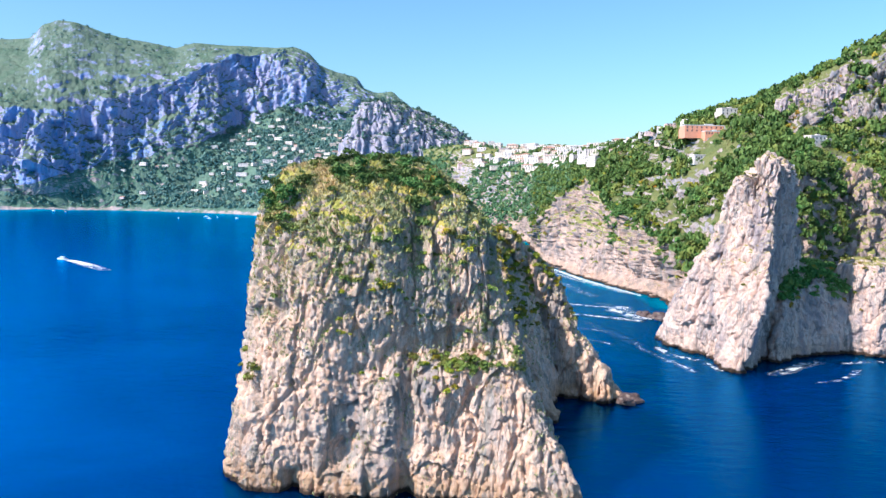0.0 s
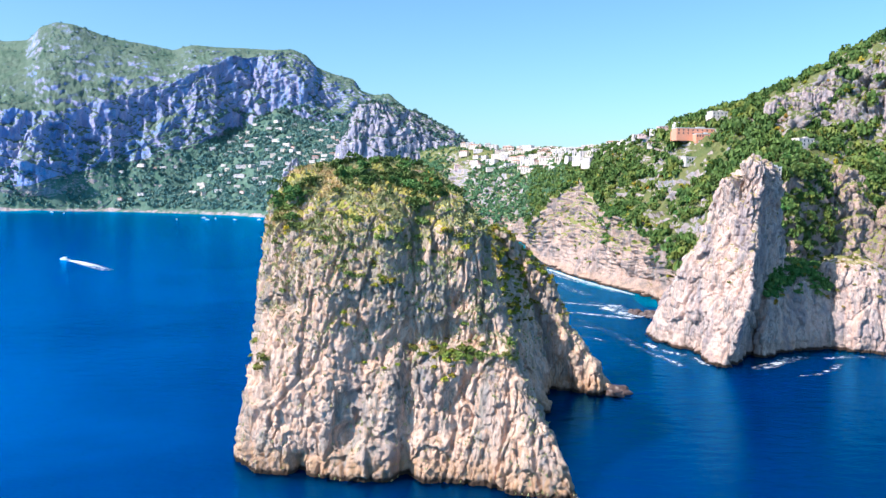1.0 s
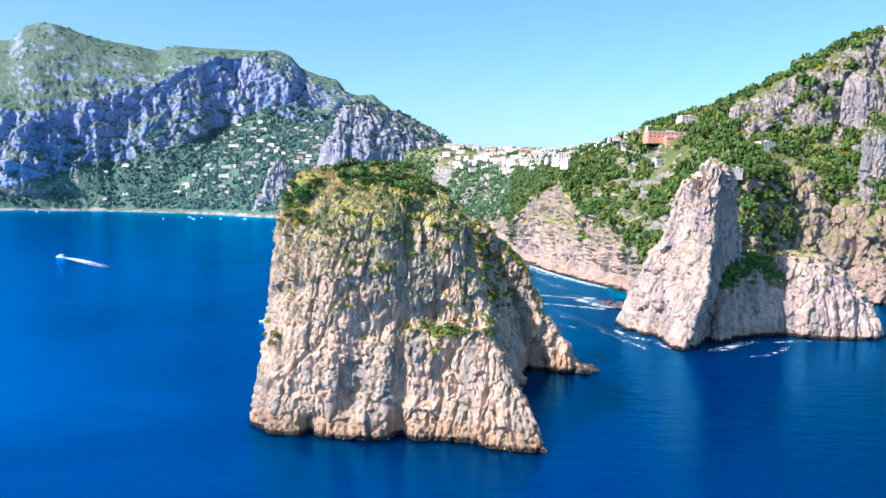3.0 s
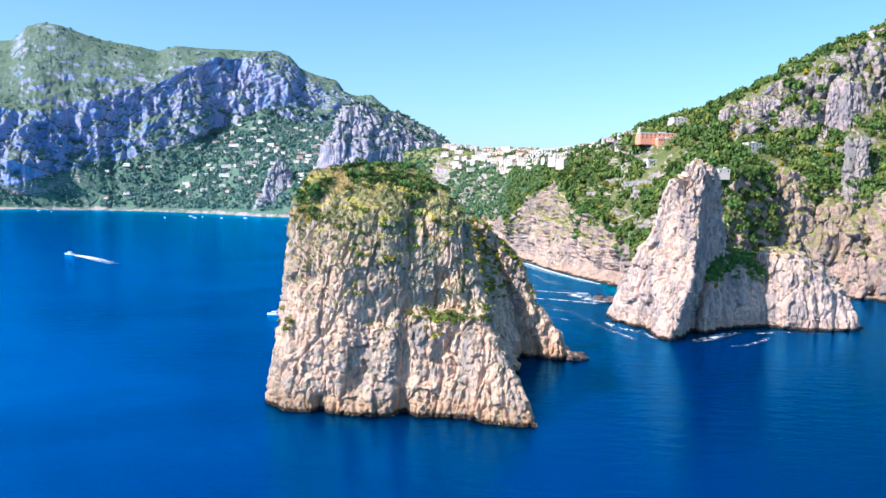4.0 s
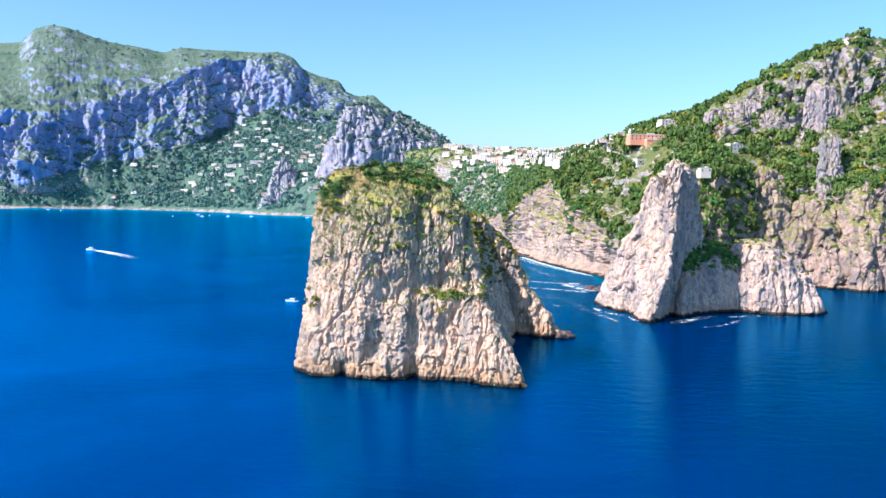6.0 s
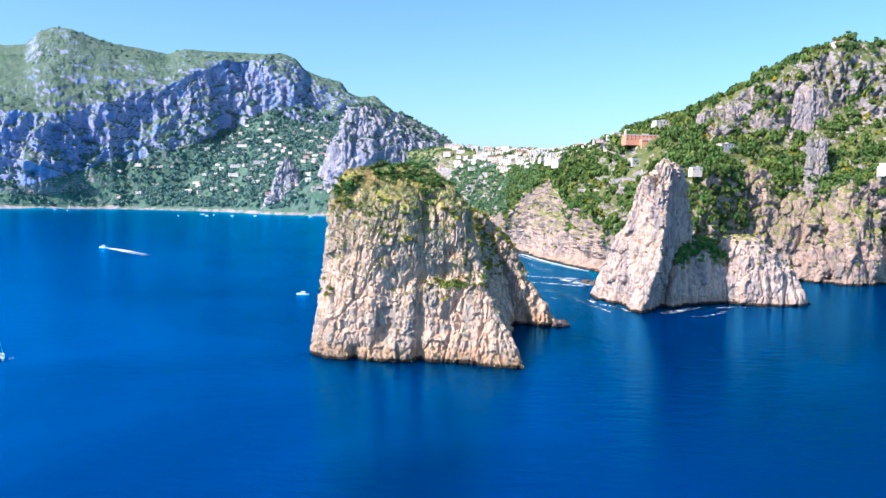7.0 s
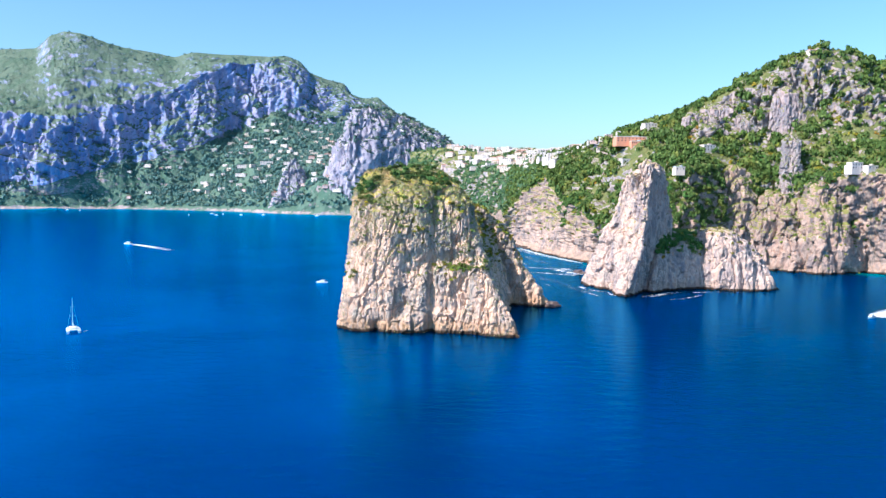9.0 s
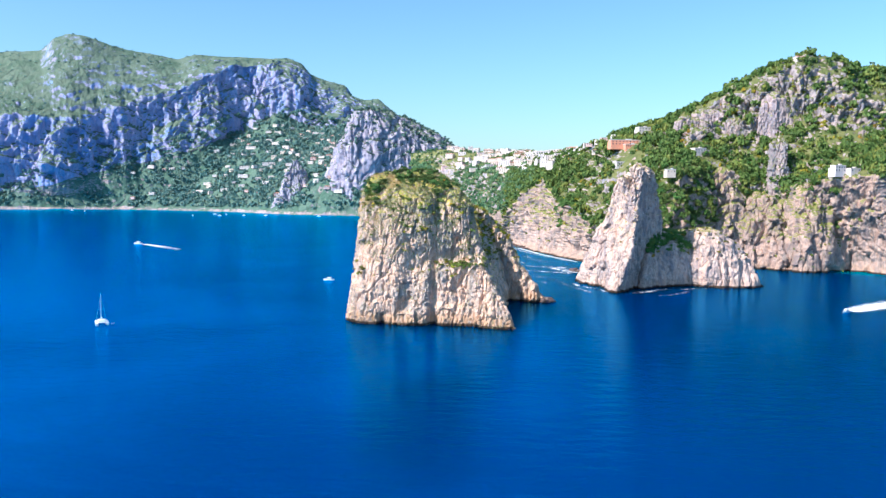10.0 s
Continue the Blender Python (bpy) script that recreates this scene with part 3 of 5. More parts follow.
# the spire beside the shore, its shoulder and its outer block
SPIRE = [
    (-6, [(178, 256), (186, 226), (196, 204), (192, 182), (199, 168), (209, 179), (222, 200), (245, 224), (262, 246), (262, 285), (226, 300), (190, 285)]),
    (3, [(182, 254), (189, 226), (198, 206), (195, 184), (200, 171), (209, 181), (222, 202), (244, 226), (261, 246), (260, 282), (226, 297), (193, 282)]),
    (28, [(186, 240), (192, 222), (199, 208), (203, 188), (209, 172), (214, 186), (225, 207), (246, 229), (260, 246), (256, 272), (226, 284), (196, 268)]),
    (50, [(193, 230), (197, 219), (203, 208), (210, 192), (216, 181), (220, 195), (230, 213), (249, 233), (260, 246), (252, 260), (228, 268), (204, 252)]),
    (70, [(203, 224), (205, 217), (208, 209), (214, 199), (221, 190), (225, 200), (234, 215), (250, 231), (257, 242), (249, 250), (230, 256), (212, 242)]),
    (89, [(205, 219), (207, 214), (209, 208), (215, 202), (223, 198), (227, 203), (235, 213), (246, 225), (251, 233), (245, 240), (230, 243), (213, 232)]),
    (100, [(208, 213), (209, 210), (211, 207), (216, 204), (224, 202), (229, 204), (236, 209), (243, 216), (246, 222), (240, 230), (229, 232), (215, 224)]),
    (110, [(218, 211), (219, 209), (220, 207), (222, 206), (225, 205), (229, 206), (233, 209), (237, 213), (239, 217), (235, 222), (228, 223), (221, 217)]),
]
spire = rock_mass(SPIRE, 7.0, 640, 260, 24)
pn = normals(spire, True)
spire = pits(spire, pn, [((217, 205, 105), (2.4, 9, 11), 6.5), ((224, 205, 112), (2.0, 9, 8), -2.0), ((231, 207, 113), (1.6, 9, 7), 3.0), ((211, 205, 102), (2.5, 9, 5), -2.5), ((207, 206, 78), (2.0, 8, 16), 2.5), ((232, 204, 84), (2.5, 8, 22), 2.5), ((244, 212, 60), (3, 8, 26), 3.0),
                         ((226, 192, 34), (3, 8, 26), 2.5), ((204, 196, 12), (3, 9, 14), 2.5), ((240, 206, 20), (4, 8, 18), 3.0), ((194, 220, 22), (5, 9, 5), -1.5)])
spire = spire + pn * (1.5 * cliff(spire, 14, 4.5, 1.5) + 0.5 * cliff(spire + 60, 5.5, 3.0, 2.0) + 0.4 * fbm(spire / 2.2, 3) + 2.0 * blocks(spire, 8.5, 2.4) + np.interp(spire[:, :, 2], [70, 105], [0, 1.8]) * blocks(spire + 9, 6.0, 3.6) + 1.0 * blocks(spire + 50, 3.2, 1.8))[..., None] * (1, 1, 0.6)
tagged(new("rock_islet", raw_mesh("rock_islet", *close_top(spire), SPIRE_ROCK)),
                     "tall pale limestone spire with a shaded flank beside the shore", "sea stack", group="sea stacks")

SADDLE = [
    (-6, [(226, 198), (246, 209), (262, 216), (280, 222), (298, 230), (302, 262), (270, 300), (232, 280)]),
    (3, [(229, 202), (247, 212), (262, 219), (280, 225), (296, 232), (300, 262), (270, 298), (234, 278)]),
    (24, [(236, 212), (249, 219), (262, 225), (278, 230), (294, 237), (297, 262), (269, 294), (238, 275)]),
    (37, [(241, 222), (251, 226), (262, 231), (278, 236), (291, 242), (294, 262), (268, 290), (241, 272)]),
    (46, [(248, 236), (255, 238), (264, 241), (276, 245), (285, 251), (287, 262), (268, 281), (249, 266)]),
]
saddle = rock_mass(SADDLE, 5.0, 340, 110, 20)
ln = normals(saddle, True)
saddle = saddle + ln * (1.7 * cliff(saddle, 12, 3.5) + 0.9 * cliff(saddle + 60, 5.0, 2.6) + 1.3 * blocks(saddle, 7.0, 2.2) + 0.6 * blocks(saddle + 50, 3.0, 1.7))[..., None] * (1, 1, 0.6)
tagged(new("rock_saddle", raw_mesh("rock_saddle", *close_top(saddle), SPIRE_ROCK)),
                     "low pale limestone saddle with bushes behind the spire", "rock")

BLOCK = [
    (-6, [(284, 232), (300, 212), (324, 210), (352, 216), (358, 238), (350, 268), (316, 290), (288, 276)]),
    (3, [(286, 232), (301, 215), (324, 213), (348, 219), (353, 238), (346, 266), (316, 286), (290, 274)]),
    (26, [(287, 234), (300, 221), (322, 219), (339, 224), (344, 240), (338, 262), (314, 280), (290, 270)]),
    (42, [(288, 236), (298, 226), (316, 225), (328, 230), (333, 242), (328, 258), (310, 272), (290, 264)]),
    (52, [(290, 238), (296, 232), (306, 231), (314, 235), (317, 244), (314, 254), (304, 262), (292, 256)]),
]
block = rock_mass(BLOCK, 4.0, 360, 130, 20)
bn = normals(block, True)
block = pits(block, bn, [((318, 214, 12), (3, 9, 18), 4.0), ((333, 219, 10), (3, 9, 14), 3.0)])
block = block + bn * (1.4 * cliff(block, 13, 3.5) + 0.5 * cliff(block + 60, 5.5, 2.6) + 0.4 * fbm(block / 2.2, 3) + 1.8 * blocks(block, 8, 2.6) + 0.6 * blocks(block + 50, 3.2, 1.7))[..., None] * (1, 1, 0.6)
tagged(new("rock_block", raw_mesh("rock_block", *close_top(block), SPIRE_ROCK)),
                     "squat pale limestone block with scrub beside the spire", "rock")


def crag(x, y, base, top, rx, ry, turn, lean, mat, label, nu=220, rows=90, pinch=0.45):
    """A free-standing crag: an uneven oval that narrows upwards."""
    a = np.linspace(0, 2 * math.pi, 10, endpoint=False)
    contours = []
    for f in (0, 0.25, 0.55, 0.8, 1.0):
        s = 1 - (1 - pinch) * f ** 1.3
        w = 1 + 0.16 * np.sin(3 * a + x) + 0.1 * np.sin(5 * a + y)
        px, py = rx * s * w * np.cos(a), ry * s * w * np.sin(a)
        c, d = math.cos(turn), math.sin(turn)
        contours.append((base + (top - base) * f, np.stack([x + lean[0] * f + px * c - py * d, y + lean[1] * f + px * d + py * c], 1)))
    g = rock_mass(contours, (top - base) * 0.10, nu, rows, 14)
    s = min(rx, ry)
    g = g + normals(g, True) * (0.09 * s * cliff(g, s * 0.9, 2.6) + 0.03 * s * cliff(g + 50, s * 0.33, 2.4) + 0.025 * s * cliff(g + 20, s * 0.12, 2.4) + 0.12 * s * blocks(g, s * 0.5, 2.4) + 0.06 * s * blocks(g + 20, s * 0.19, 2.0))[..., None] * (1, 1, 0.6)
    ob = new("crag", raw_mesh("crag", *close_top(g), mat))
    tagged(ob, label, "rock", group="crags")
    return g


CRAG_ROCK = rock_mat("hill crag limestone", (0.42, 0.31, 0.29), (0.50, 0.41, 0.40), (0.26, 0.235, 0.27), (0.12, 0.155, 0.055), 9.0, (0.45, 0.64))

HEAD = [
    (-13, [(-414, 2206), (-317, 2107), (-121, 2142), (24, 2177), (169, 2249), (183, 2496), (-78, 2583), (-368, 2467)]),
    (132, [(-374, 2198), (-290, 2119), (-121, 2159), (0, 2194), (125, 2264), (125, 2467), (-78, 2539), (-332, 2423)]),
    (226, [(-342, 2194), (-275, 2133), (-130, 2174), (-43, 2212), (73, 2278), (61, 2430), (-92, 2481), (-304, 2401)]),
    (280, [(-318, 2194), (-266, 2151), (-153, 2188), (-89, 2226), (3, 2301), (-11, 2403), (-113, 2438), (-290, 2387)]),
    (318, [(-301, 2196), (-260, 2165), (-182, 2197), (-133, 2235), (-72, 2310), (-84, 2380), (-150, 2403), (-278, 2365)]),
    (350, [(-284, 2200), (-256, 2180), (-208, 2206), (-176, 2238), (-147, 2293), (-153, 2345), (-194, 2365), (-266, 2343)]),
]
HEAD = [(z + 10, [(x + 42, y) for x, y in pts]) for z, pts in HEAD]
head = rock_mass(HEAD, 14, 420, 200, 24)
head = head + normals(head, True) * (13 * cliff(head, 80, 5.0, 0.7) + 6.0 * cliff(head + 50, 28, 3.5) + 4.0 * blocks(head, 36, 3.5))[..., None] * (1, 1, 0.5)
# Grey stone tinted bluish lilac, with the haze of distance painted in.
HEAD_ROCK = rock_mat("hazed headland limestone", (0.46, 0.39, 0.45), (0.55, 0.50, 0.58), (0.27, 0.27, 0.38), (0.07, 0.12, 0.08), 45.0, (0.5, 0.66), tide=False)
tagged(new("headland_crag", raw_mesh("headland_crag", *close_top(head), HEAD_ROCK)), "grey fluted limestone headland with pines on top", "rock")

crags = [
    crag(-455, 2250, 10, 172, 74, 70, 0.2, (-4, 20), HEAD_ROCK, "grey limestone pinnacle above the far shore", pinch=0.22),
    crag(458, 424, 60, 150, 15, 13, 0.3, (-2, 4), HILL, "rounded grey limestone pinnacle among the trees", pinch=0.6),
    crag(408, 442, -6, 110, 48, 38, 0.9, (-12, 4), SHORE_ROCK, "pale limestone fin rising from the woods", 320, 140, 0.36),
    crag(440, 420, -6, 84, 36, 34, 0.5, (-2, 4), SHORE_ROCK, "pale broken limestone buttress above the cove", 320, 140, 0.42),
    crag(486, 402, -6, 98, 44, 40, 0.3, (2, 4), SHORE_ROCK, "pale limestone buttress below the white villa", 320, 140, 0.55),
    crag(461, 420, -6, 78, 34, 28, 0.2, (0, 4), SHORE_ROCK, "pale limestone wall between two buttresses", 320, 140, 0.6),
    crag(432, 505, 130, 178, 10, 8, 0.1, (0, 2), HILL, "small grey limestone tooth below the crag"),
    crag(374, 528, 110, 186, 22, 15, 0.1, (2, 4), CRAG_ROCK, "pinkish limestone crag among the hillside trees", pinch=0.7),
    crag(406, 526, 115, 196, 25, 15, -0.1, (0, 6), CRAG_ROCK, "pinkish limestone crag among the hillside trees", pinch=0.7),
    crag(438, 514, 110, 184, 20, 14, 0.2, (0, 5), CRAG_ROCK, "grey and pink limestone crag on the upper slope", pinch=0.7),
    crag(452, 538, 160, 232, 24, 15, 0.2, (0, 5), CRAG_ROCK, "grey limestone crag under the hilltop", pinch=0.7),
    crag(496, 524, 150, 242, 26, 16, 0.1, (0, 5), CRAG_ROCK, "grey limestone crag under the hilltop", pinch=0.7),
    crag(540, 504, 150, 230, 28, 16, -0.2, (0, 5), CRAG_ROCK, "grey limestone crag under the hilltop", pinch=0.7),
    crag(477, 488, 110, 212, 24, 15, 0.1, (0, 4), CRAG_ROCK, "grey broken limestone crag on the upper slope", pinch=0.6),
    crag(214, 612, -6, 60, 24, 40, 0.3, (10, 4), SHORE_ROCK, "pale limestone spur by the shore"),
]

# ---- the sea ----


def sea_mesh():
    xs = np.concatenate([[-6000, -4000, -3000, -2400], np.arange(-2000, -400, 25), np.arange(-400, 700, 10), [750, 900, 1500, 3000, 6000]])
    ys = np.concatenate([[-4000, -2500, -1500], np.arange(-900, -40, 30), np.arange(-40, 700, 10), np.arange(700, 2950, 25), [3200, 4000, 5500]])
    gx, gy = np.meshgrid(xs, ys)
    p = np.stack([gx, gy], -1)
    d = np.full(gx.shape, 1e9)
    for rail in (W_SHORE, E_SHORE):
        r = np.array(rail, dtype=float)[:, :2]
        for a, b in zip(r[:-1], r[1:]):
            t = np.clip(((p - a) @ (b - a)) / ((b - a) @ (b - a)), 0, 1)
            d = np.minimum(d, np.linalg.norm(p - a - t[..., None] * (b - a), axis=-1))
    wide = np.where(gy > 1600, 200.0, np.where(gy > 950, 70.0, np.where(gx > 380, 40.0, 11.0)))
    sh = np.clip(1.0 - d / wide + 0.5 * gnoise(np.stack([gx / 60, gy / 60, 0 * gx], -1)), 0, 1) ** 1.5
    v = np.stack([gx, gy, 0 * gx], -1).reshape(-1, 3)
    me = raw_mesh("sea", v, grid_quads(*gx.shape), SEA)
    at = me.attributes.new("shallow", "FLOAT", "POINT")
    at.data.foreach_set("value", (0.9 * sh).astype(np.float32).ravel())
    return me


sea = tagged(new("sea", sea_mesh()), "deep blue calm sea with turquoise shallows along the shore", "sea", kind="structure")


# ---- plants ----
rng = np.random.default_rng(21)


def spots(g, count, keep, closed=False):
    """Places on a sheet, chosen by chance and by area: positions and normals. keep: a weight for every place."""
    n = normals(g, closed)
    a = np.linalg.norm(np.cross(np.gradient(g, axis=0), np.gradient(g, axis=1)), axis=2) * keep(g, n)
    a = a.ravel() / a.sum()
    i = rng.choice(len(a), count, replace=False if (a > 0).sum() > count else True, p=a)
    return g.reshape(-1, 3)[i], n.reshape(-1, 3)[i]


def foliage(radius, height, cards, size, lobes=6, flat=0.75):
    """Vertices and quads of a crown: leaf sprays on the skins of several lobes, facing outwards."""
    cen = rng.normal(size=(lobes, 3)) * (0.42, 0.42, 0.22)
    cen[0] = 0
    rad = rng.uniform(0.42, 0.68, lobes)
    w = rng.integers(0, lobes, cards)
    d = rng.normal(size=(cards, 3))
    d[:, 2] = np.where(d[:, 2] < -0.3, -d[:, 2], d[:, 2])
    d /= np.linalg.norm(d, axis=1)[:, None]
    p = (cen[w] + d * (rad[w] * rng.uniform(0.8, 1.08, cards))[:, None]) * (radius, radius, height * flat)
    p[:, 2] += height * 0.55
    nrm = d + 0.75 * rng.normal(size=(cards, 3))
    nrm /= np.linalg.norm(nrm, axis=1)[:, None]
    t = np.cross(nrm, rng.normal(size=(cards, 3)))
    t /= np.linalg.norm(t, axis=1)[:, None] + 1e-9
    b = np.cross(nrm, t)
    s = (size * rng.uniform(0.6, 1.3, cards))[:, None]
    k = rng.uniform(0.5, 0.9, (cards, 1))
    v = np.stack([p - s * t - s * k * b * 0.6, p + s * t * 0.7 - s * k * b, p + s * t + s * k * b * 0.7, p - s * t * 0.6 + s * k * b], 1)
    return v.reshape(-1, 3), np.arange(cards * 4).reshape(-1, 4)


def trunk_mesh(name, height, r, limbs=4):
    bm = bmesh.new()

    def limb(a, b, r0, r1):
        axis = Vector(b) - Vector(a)
        m = Matrix.Translation((Vector(a) + Vector(b)) / 2) @ axis.to_track_quat("Z", "Y").to_matrix().to_4x4()
        bmesh.ops.create_cone(bm, segments=6, radius1=r0, radius2=r1, depth=axis.length, matrix=m)

    limb((0, 0, -1.0), (0.1 * r, 0, height * 0.55), r, r * 0.6)
    for i in range(limbs):
        a = i * 2.4
        limb((0, 0, height * 0.45), (math.cos(a) * height * 0.28, math.sin(a) * height * 0.28, height * (0.7 + 0.05 * i)), r * 0.5, r * 0.2)
    me = bpy.data.meshes.new(name)
    bm.to_mesh(me)
    bm.free()
    me.materials.append(BARK)
    return me


def plant(name, radius, height, cards, size, leaf, label, group, lobes=6):
    top = tagged(new(name), label, name, group)
    part("trunk" if name == "tree" else "stem", trunk_mesh("trunk", height * 0.8, max(0.12, radius * 0.06)), BARK, top)
    part("crown" if name == "tree" else "foliage", raw_mesh("crown", *foliage(radius, height, cards, size, lobes), leaf), leaf, top)
    return top


def stand(kinds, places, lo, hi, sink=0.3):
    """Copies of the plants at the places; each kind's own first one takes the first place."""
    used = set()
    for i, p in enumerate(places):
        ob = kinds[int(rng.integers(len(kinds)))]
        s = rng.uniform(lo, hi)
        m = Matrix.Translation((p[0], p[1], p[2] - sink)) @ Matrix.Rotation(rng.uniform(0, 6.28), 4, "Z")
        if ob in used:
            ob = copy_thing(ob, m)
        else:
            used.add(ob)
            ob.matrix_basis = m
        ob.scale = (s, s, s * rng.uniform(0.85, 1.15))


CLEAR = [(83, 1548, 46), (299, 548, 24), (332, 576, 15), (374, 464, 15), (497, 354, 15), (513, 352, 13), (288, 516, 9), (313, 382, 8)]


def joined(name, places, radii, heights, cards, size, leaf, label, category="trees"):
    """Many plants as one sheet of leaves, for what nobody could count."""
    base = [foliage(1.0, 1.0, cards, size, 6) for _ in range(10)]
    vs, n = [], 0
    for p, r, h in zip(places, radii, heights):
        if name == "woodland" and any((p[0] - x) ** 2 + (p[1] - y) ** 2 < d * d for x, y, d in CLEAR):
            continue
        v, _ = base[int(rng.integers(10))]
        a = rng.uniform(0, 6.28)
        c, s = math.cos(a), math.sin(a)
        vs.append(np.stack([(v[:, 0] * c - v[:, 1] * s) * r, (v[:, 0] * s + v[:, 1] * c) * r, v[:, 2] * h - 0.25 * h], 1) + p)
    vs = np.concatenate(vs)
    return tagged(new(name, raw_mesh(name, vs, np.arange(len(vs)).reshape(-1, 4), leaf)), label, category, kind="stuff")


def near_to(centre, reach):
    c = np.array(centre)
    return lambda g, n: np.exp(-((((g - c) / reach) ** 2).sum(2)))


# scrub on the great stack
dark = [plant("shrub", 2.3, 3.0, 330, 0.34, LEAF_BUSH, "dark green rounded shrub on the great stack", "stack shrubs") for _ in range(4)]
olive = [plant("shrub", 1.7, 1.9, 240, 0.28, LEAF_SHRUB, "olive green low shrub on a rock ledge", "stack shrubs") for _ in range(4)]
broom = [plant("shrub", 1.4, 1.4, 220, 0.24, LEAF_YELLOW, "yellow flowering broom on a rock ledge", "stack shrubs") for _ in range(2)]
rust = [plant("shrub", 1.9, 2.4, 260, 0.3, LEAF_RUST, "rust coloured shrub on the great stack", "stack shrubs") for _ in range(1)]

p1, _ = spots(near, 74, lambda g, n: (g[:, :, 2] > 96) * (n[:, :, 2] > 0.35) * np.exp(-((g[:, :, 0] - 25) / 15) ** 2) * (g[:, :, 0] > 6), True)
p2 = np.concatenate([spots(near, k, near_to(c, r), True)[0] for c, r, k in [
    ((-6, 20, 90), (5, 8, 7), 16), ((40, 20, 94), (7, 8, 7), 16), ((-12, 14, 84), (4, 8, 4), 8)]])
stand(dark, np.concatenate([p1, p2]), 0.6, 1.25, 0.8)
p3 = np.concatenate([spots(near, k, near_to(c, r), True)[0] for c, r, k in [
    ((46, 0, 41), (11, 9, 2.5), 26), ((-15, 14, 35), (5, 8, 5), 10), ((28, 3, 62), (9, 9, 9), 10), ((5, 8, 84), (14, 9, 9), 12), ((58, 14, 72), (6, 9, 8), 10),
    ((58, 6, 46), (4, 9, 8), 6), ((50, 12, 84), (9, 9, 8), 10), ((30, 6, 76), (14, 9, 8), 8), ((10, 8, 70), (16, 9, 12), 8), ((46, 10, 72), (10, 9, 10), 8), ((-10, 14, 74), (6, 9, 10), 10), ((66, 4, 40), (4, 9, 8), 5)]])
stand(olive, p3, 0.5, 1.25)
p4 = np.concatenate([spots(near, k, near_to(c, r), True)[0] for c, r, k in [
    ((44, 0, 40), (8, 9, 2.5), 8), ((26, 2, 66), (7, 8, 7), 7), ((52, 10, 78), (5, 8, 6), 4), ((-9, 14, 80), (3, 8, 2), 2), ((50, 0, 34), (4, 8, 3), 3)]])
stand(broom, p4, 0.6, 1.2)
stand(rust, spots(near, 3, near_to((41, 20, 97), (3, 8, 3)), True)[0], 0.6, 1.1)

pt1, _ = spots(near, 120, lambda g, n: (g[:, :, 2] > 92) * (n[:, :, 2] > 0.2) * np.clip(0.4 + 1.6 * gnoise(g / 11 + 3), 0.03, 1.0), True)
r = rng.uniform(0.7, 1.9, len(pt1))
joined("cliff_scrub", pt1, r, r * rng.uniform(0.9, 1.3, len(r)), 150, 0.18, LEAF_BUSH, "dense dark green scrub over the great stack's top", "scrub")
pf, _ = spots(near, 60, lambda g, n: (g[:, :, 2] > 34) * (g[:, :, 2] < 92) * (n[:, :, 2] > 0.05) * (n[:, :, 1] < 0) * np.clip(-0.05 + 1.8 * gnoise(g / 14 + 8), 0.0, 1.0), True)
r = rng.uniform(0.5, 1.2, len(pf))
joined("cliff_scrub", pf, r, r * rng.uniform(0.8, 1.2, len(r)), 110, 0.2, LEAF_BROOM, "yellow-green scrub in the cracks of the great stack", "scrub")

# scrub on the lower stack, the spire's saddle and the block
p5, _ = spots(second, 150, lambda g, n: (g[:, :, 2] > 34) * np.clip(n[:, :, 2] + 0.05, 0, 1) * (g[:, :, 1] < 128), True)
p6, _ = spots(block, 95, lambda g, n: (g[:, :, 2] > 24) * np.clip(n[:, :, 2] - 0.05, 0, 1), True)
p8, _ = spots(spire, 26, lambda g, n: (g[:, :, 2] > 40) * np.clip(n[:, :, 2] - 0.2, 0, 1), True)
low_scrub = np.concatenate([p5, p6, p8])
r = rng.uniform(0.6, 1.9, len(low_scrub))
joined("cliff_scrub", low_scrub, r, r * rng.uniform(0.9, 1.4, len(r)), 120, 0.2, LEAF_SHRUB, "olive and yellow-green scrub on the sea cliffs", "scrub")
p7, _ = spots(saddle, 170, lambda g, n: (g[:, :, 2] > 33) * (g[:, :, 1] < 266) * (n[:, :, 2] > 0.05), True)
p7b, _ = spots(saddle, 60, lambda g, n: (g[:, :, 2] > 28) * (n[:, :, 1] < 0.3) * (n[:, :, 2] > 0.0), True)
r = rng.uniform(1.2, 2.6, 60)
joined("cliff_scrub", p7b[:40], r[:40], r[:40] * 1.2, 120, 0.2, LEAF_SHRUB, "yellow-green scrub on the spire's saddle", "scrub")
joined("cliff_scrub", p7b[40:], r[40:], r[40:] * 1.2, 120, 0.2, LEAF_RUST, "rust coloured scrub on the spire's saddle", "scrub")
pv, _ = spots(second, 190, lambda g, n: (g[:, :, 2] > 38) * (g[:, :, 0] < 96) * np.clip(n[:, :, 2] + 0.25, 0, 1) * (g[:, :, 1] < 124), True)
r = rng.uniform(0.8, 2.0, len(pv))
joined("cliff_scrub", pv[:140], r[:140], r[:140] * 1.2, 130, 0.2, LEAF_BROOM, "yellow-green broom over the lower stack's shoulder", "scrub")
joined("cliff_scrub", pv[140:], r[140:], r[140:] * 1.2, 130, 0.2, LEAF_YELLOW, "yellow flowering broom over the lower stack's shoulder", "scrub")
r = rng.uniform(2.0, 4.4, len(p7))
joined("woodland", p7, r, r * rng.uniform(1.0, 1.5, len(r)), 120, 0.2, LEAF_BUSH, "green bushes on the saddle behind the spire")


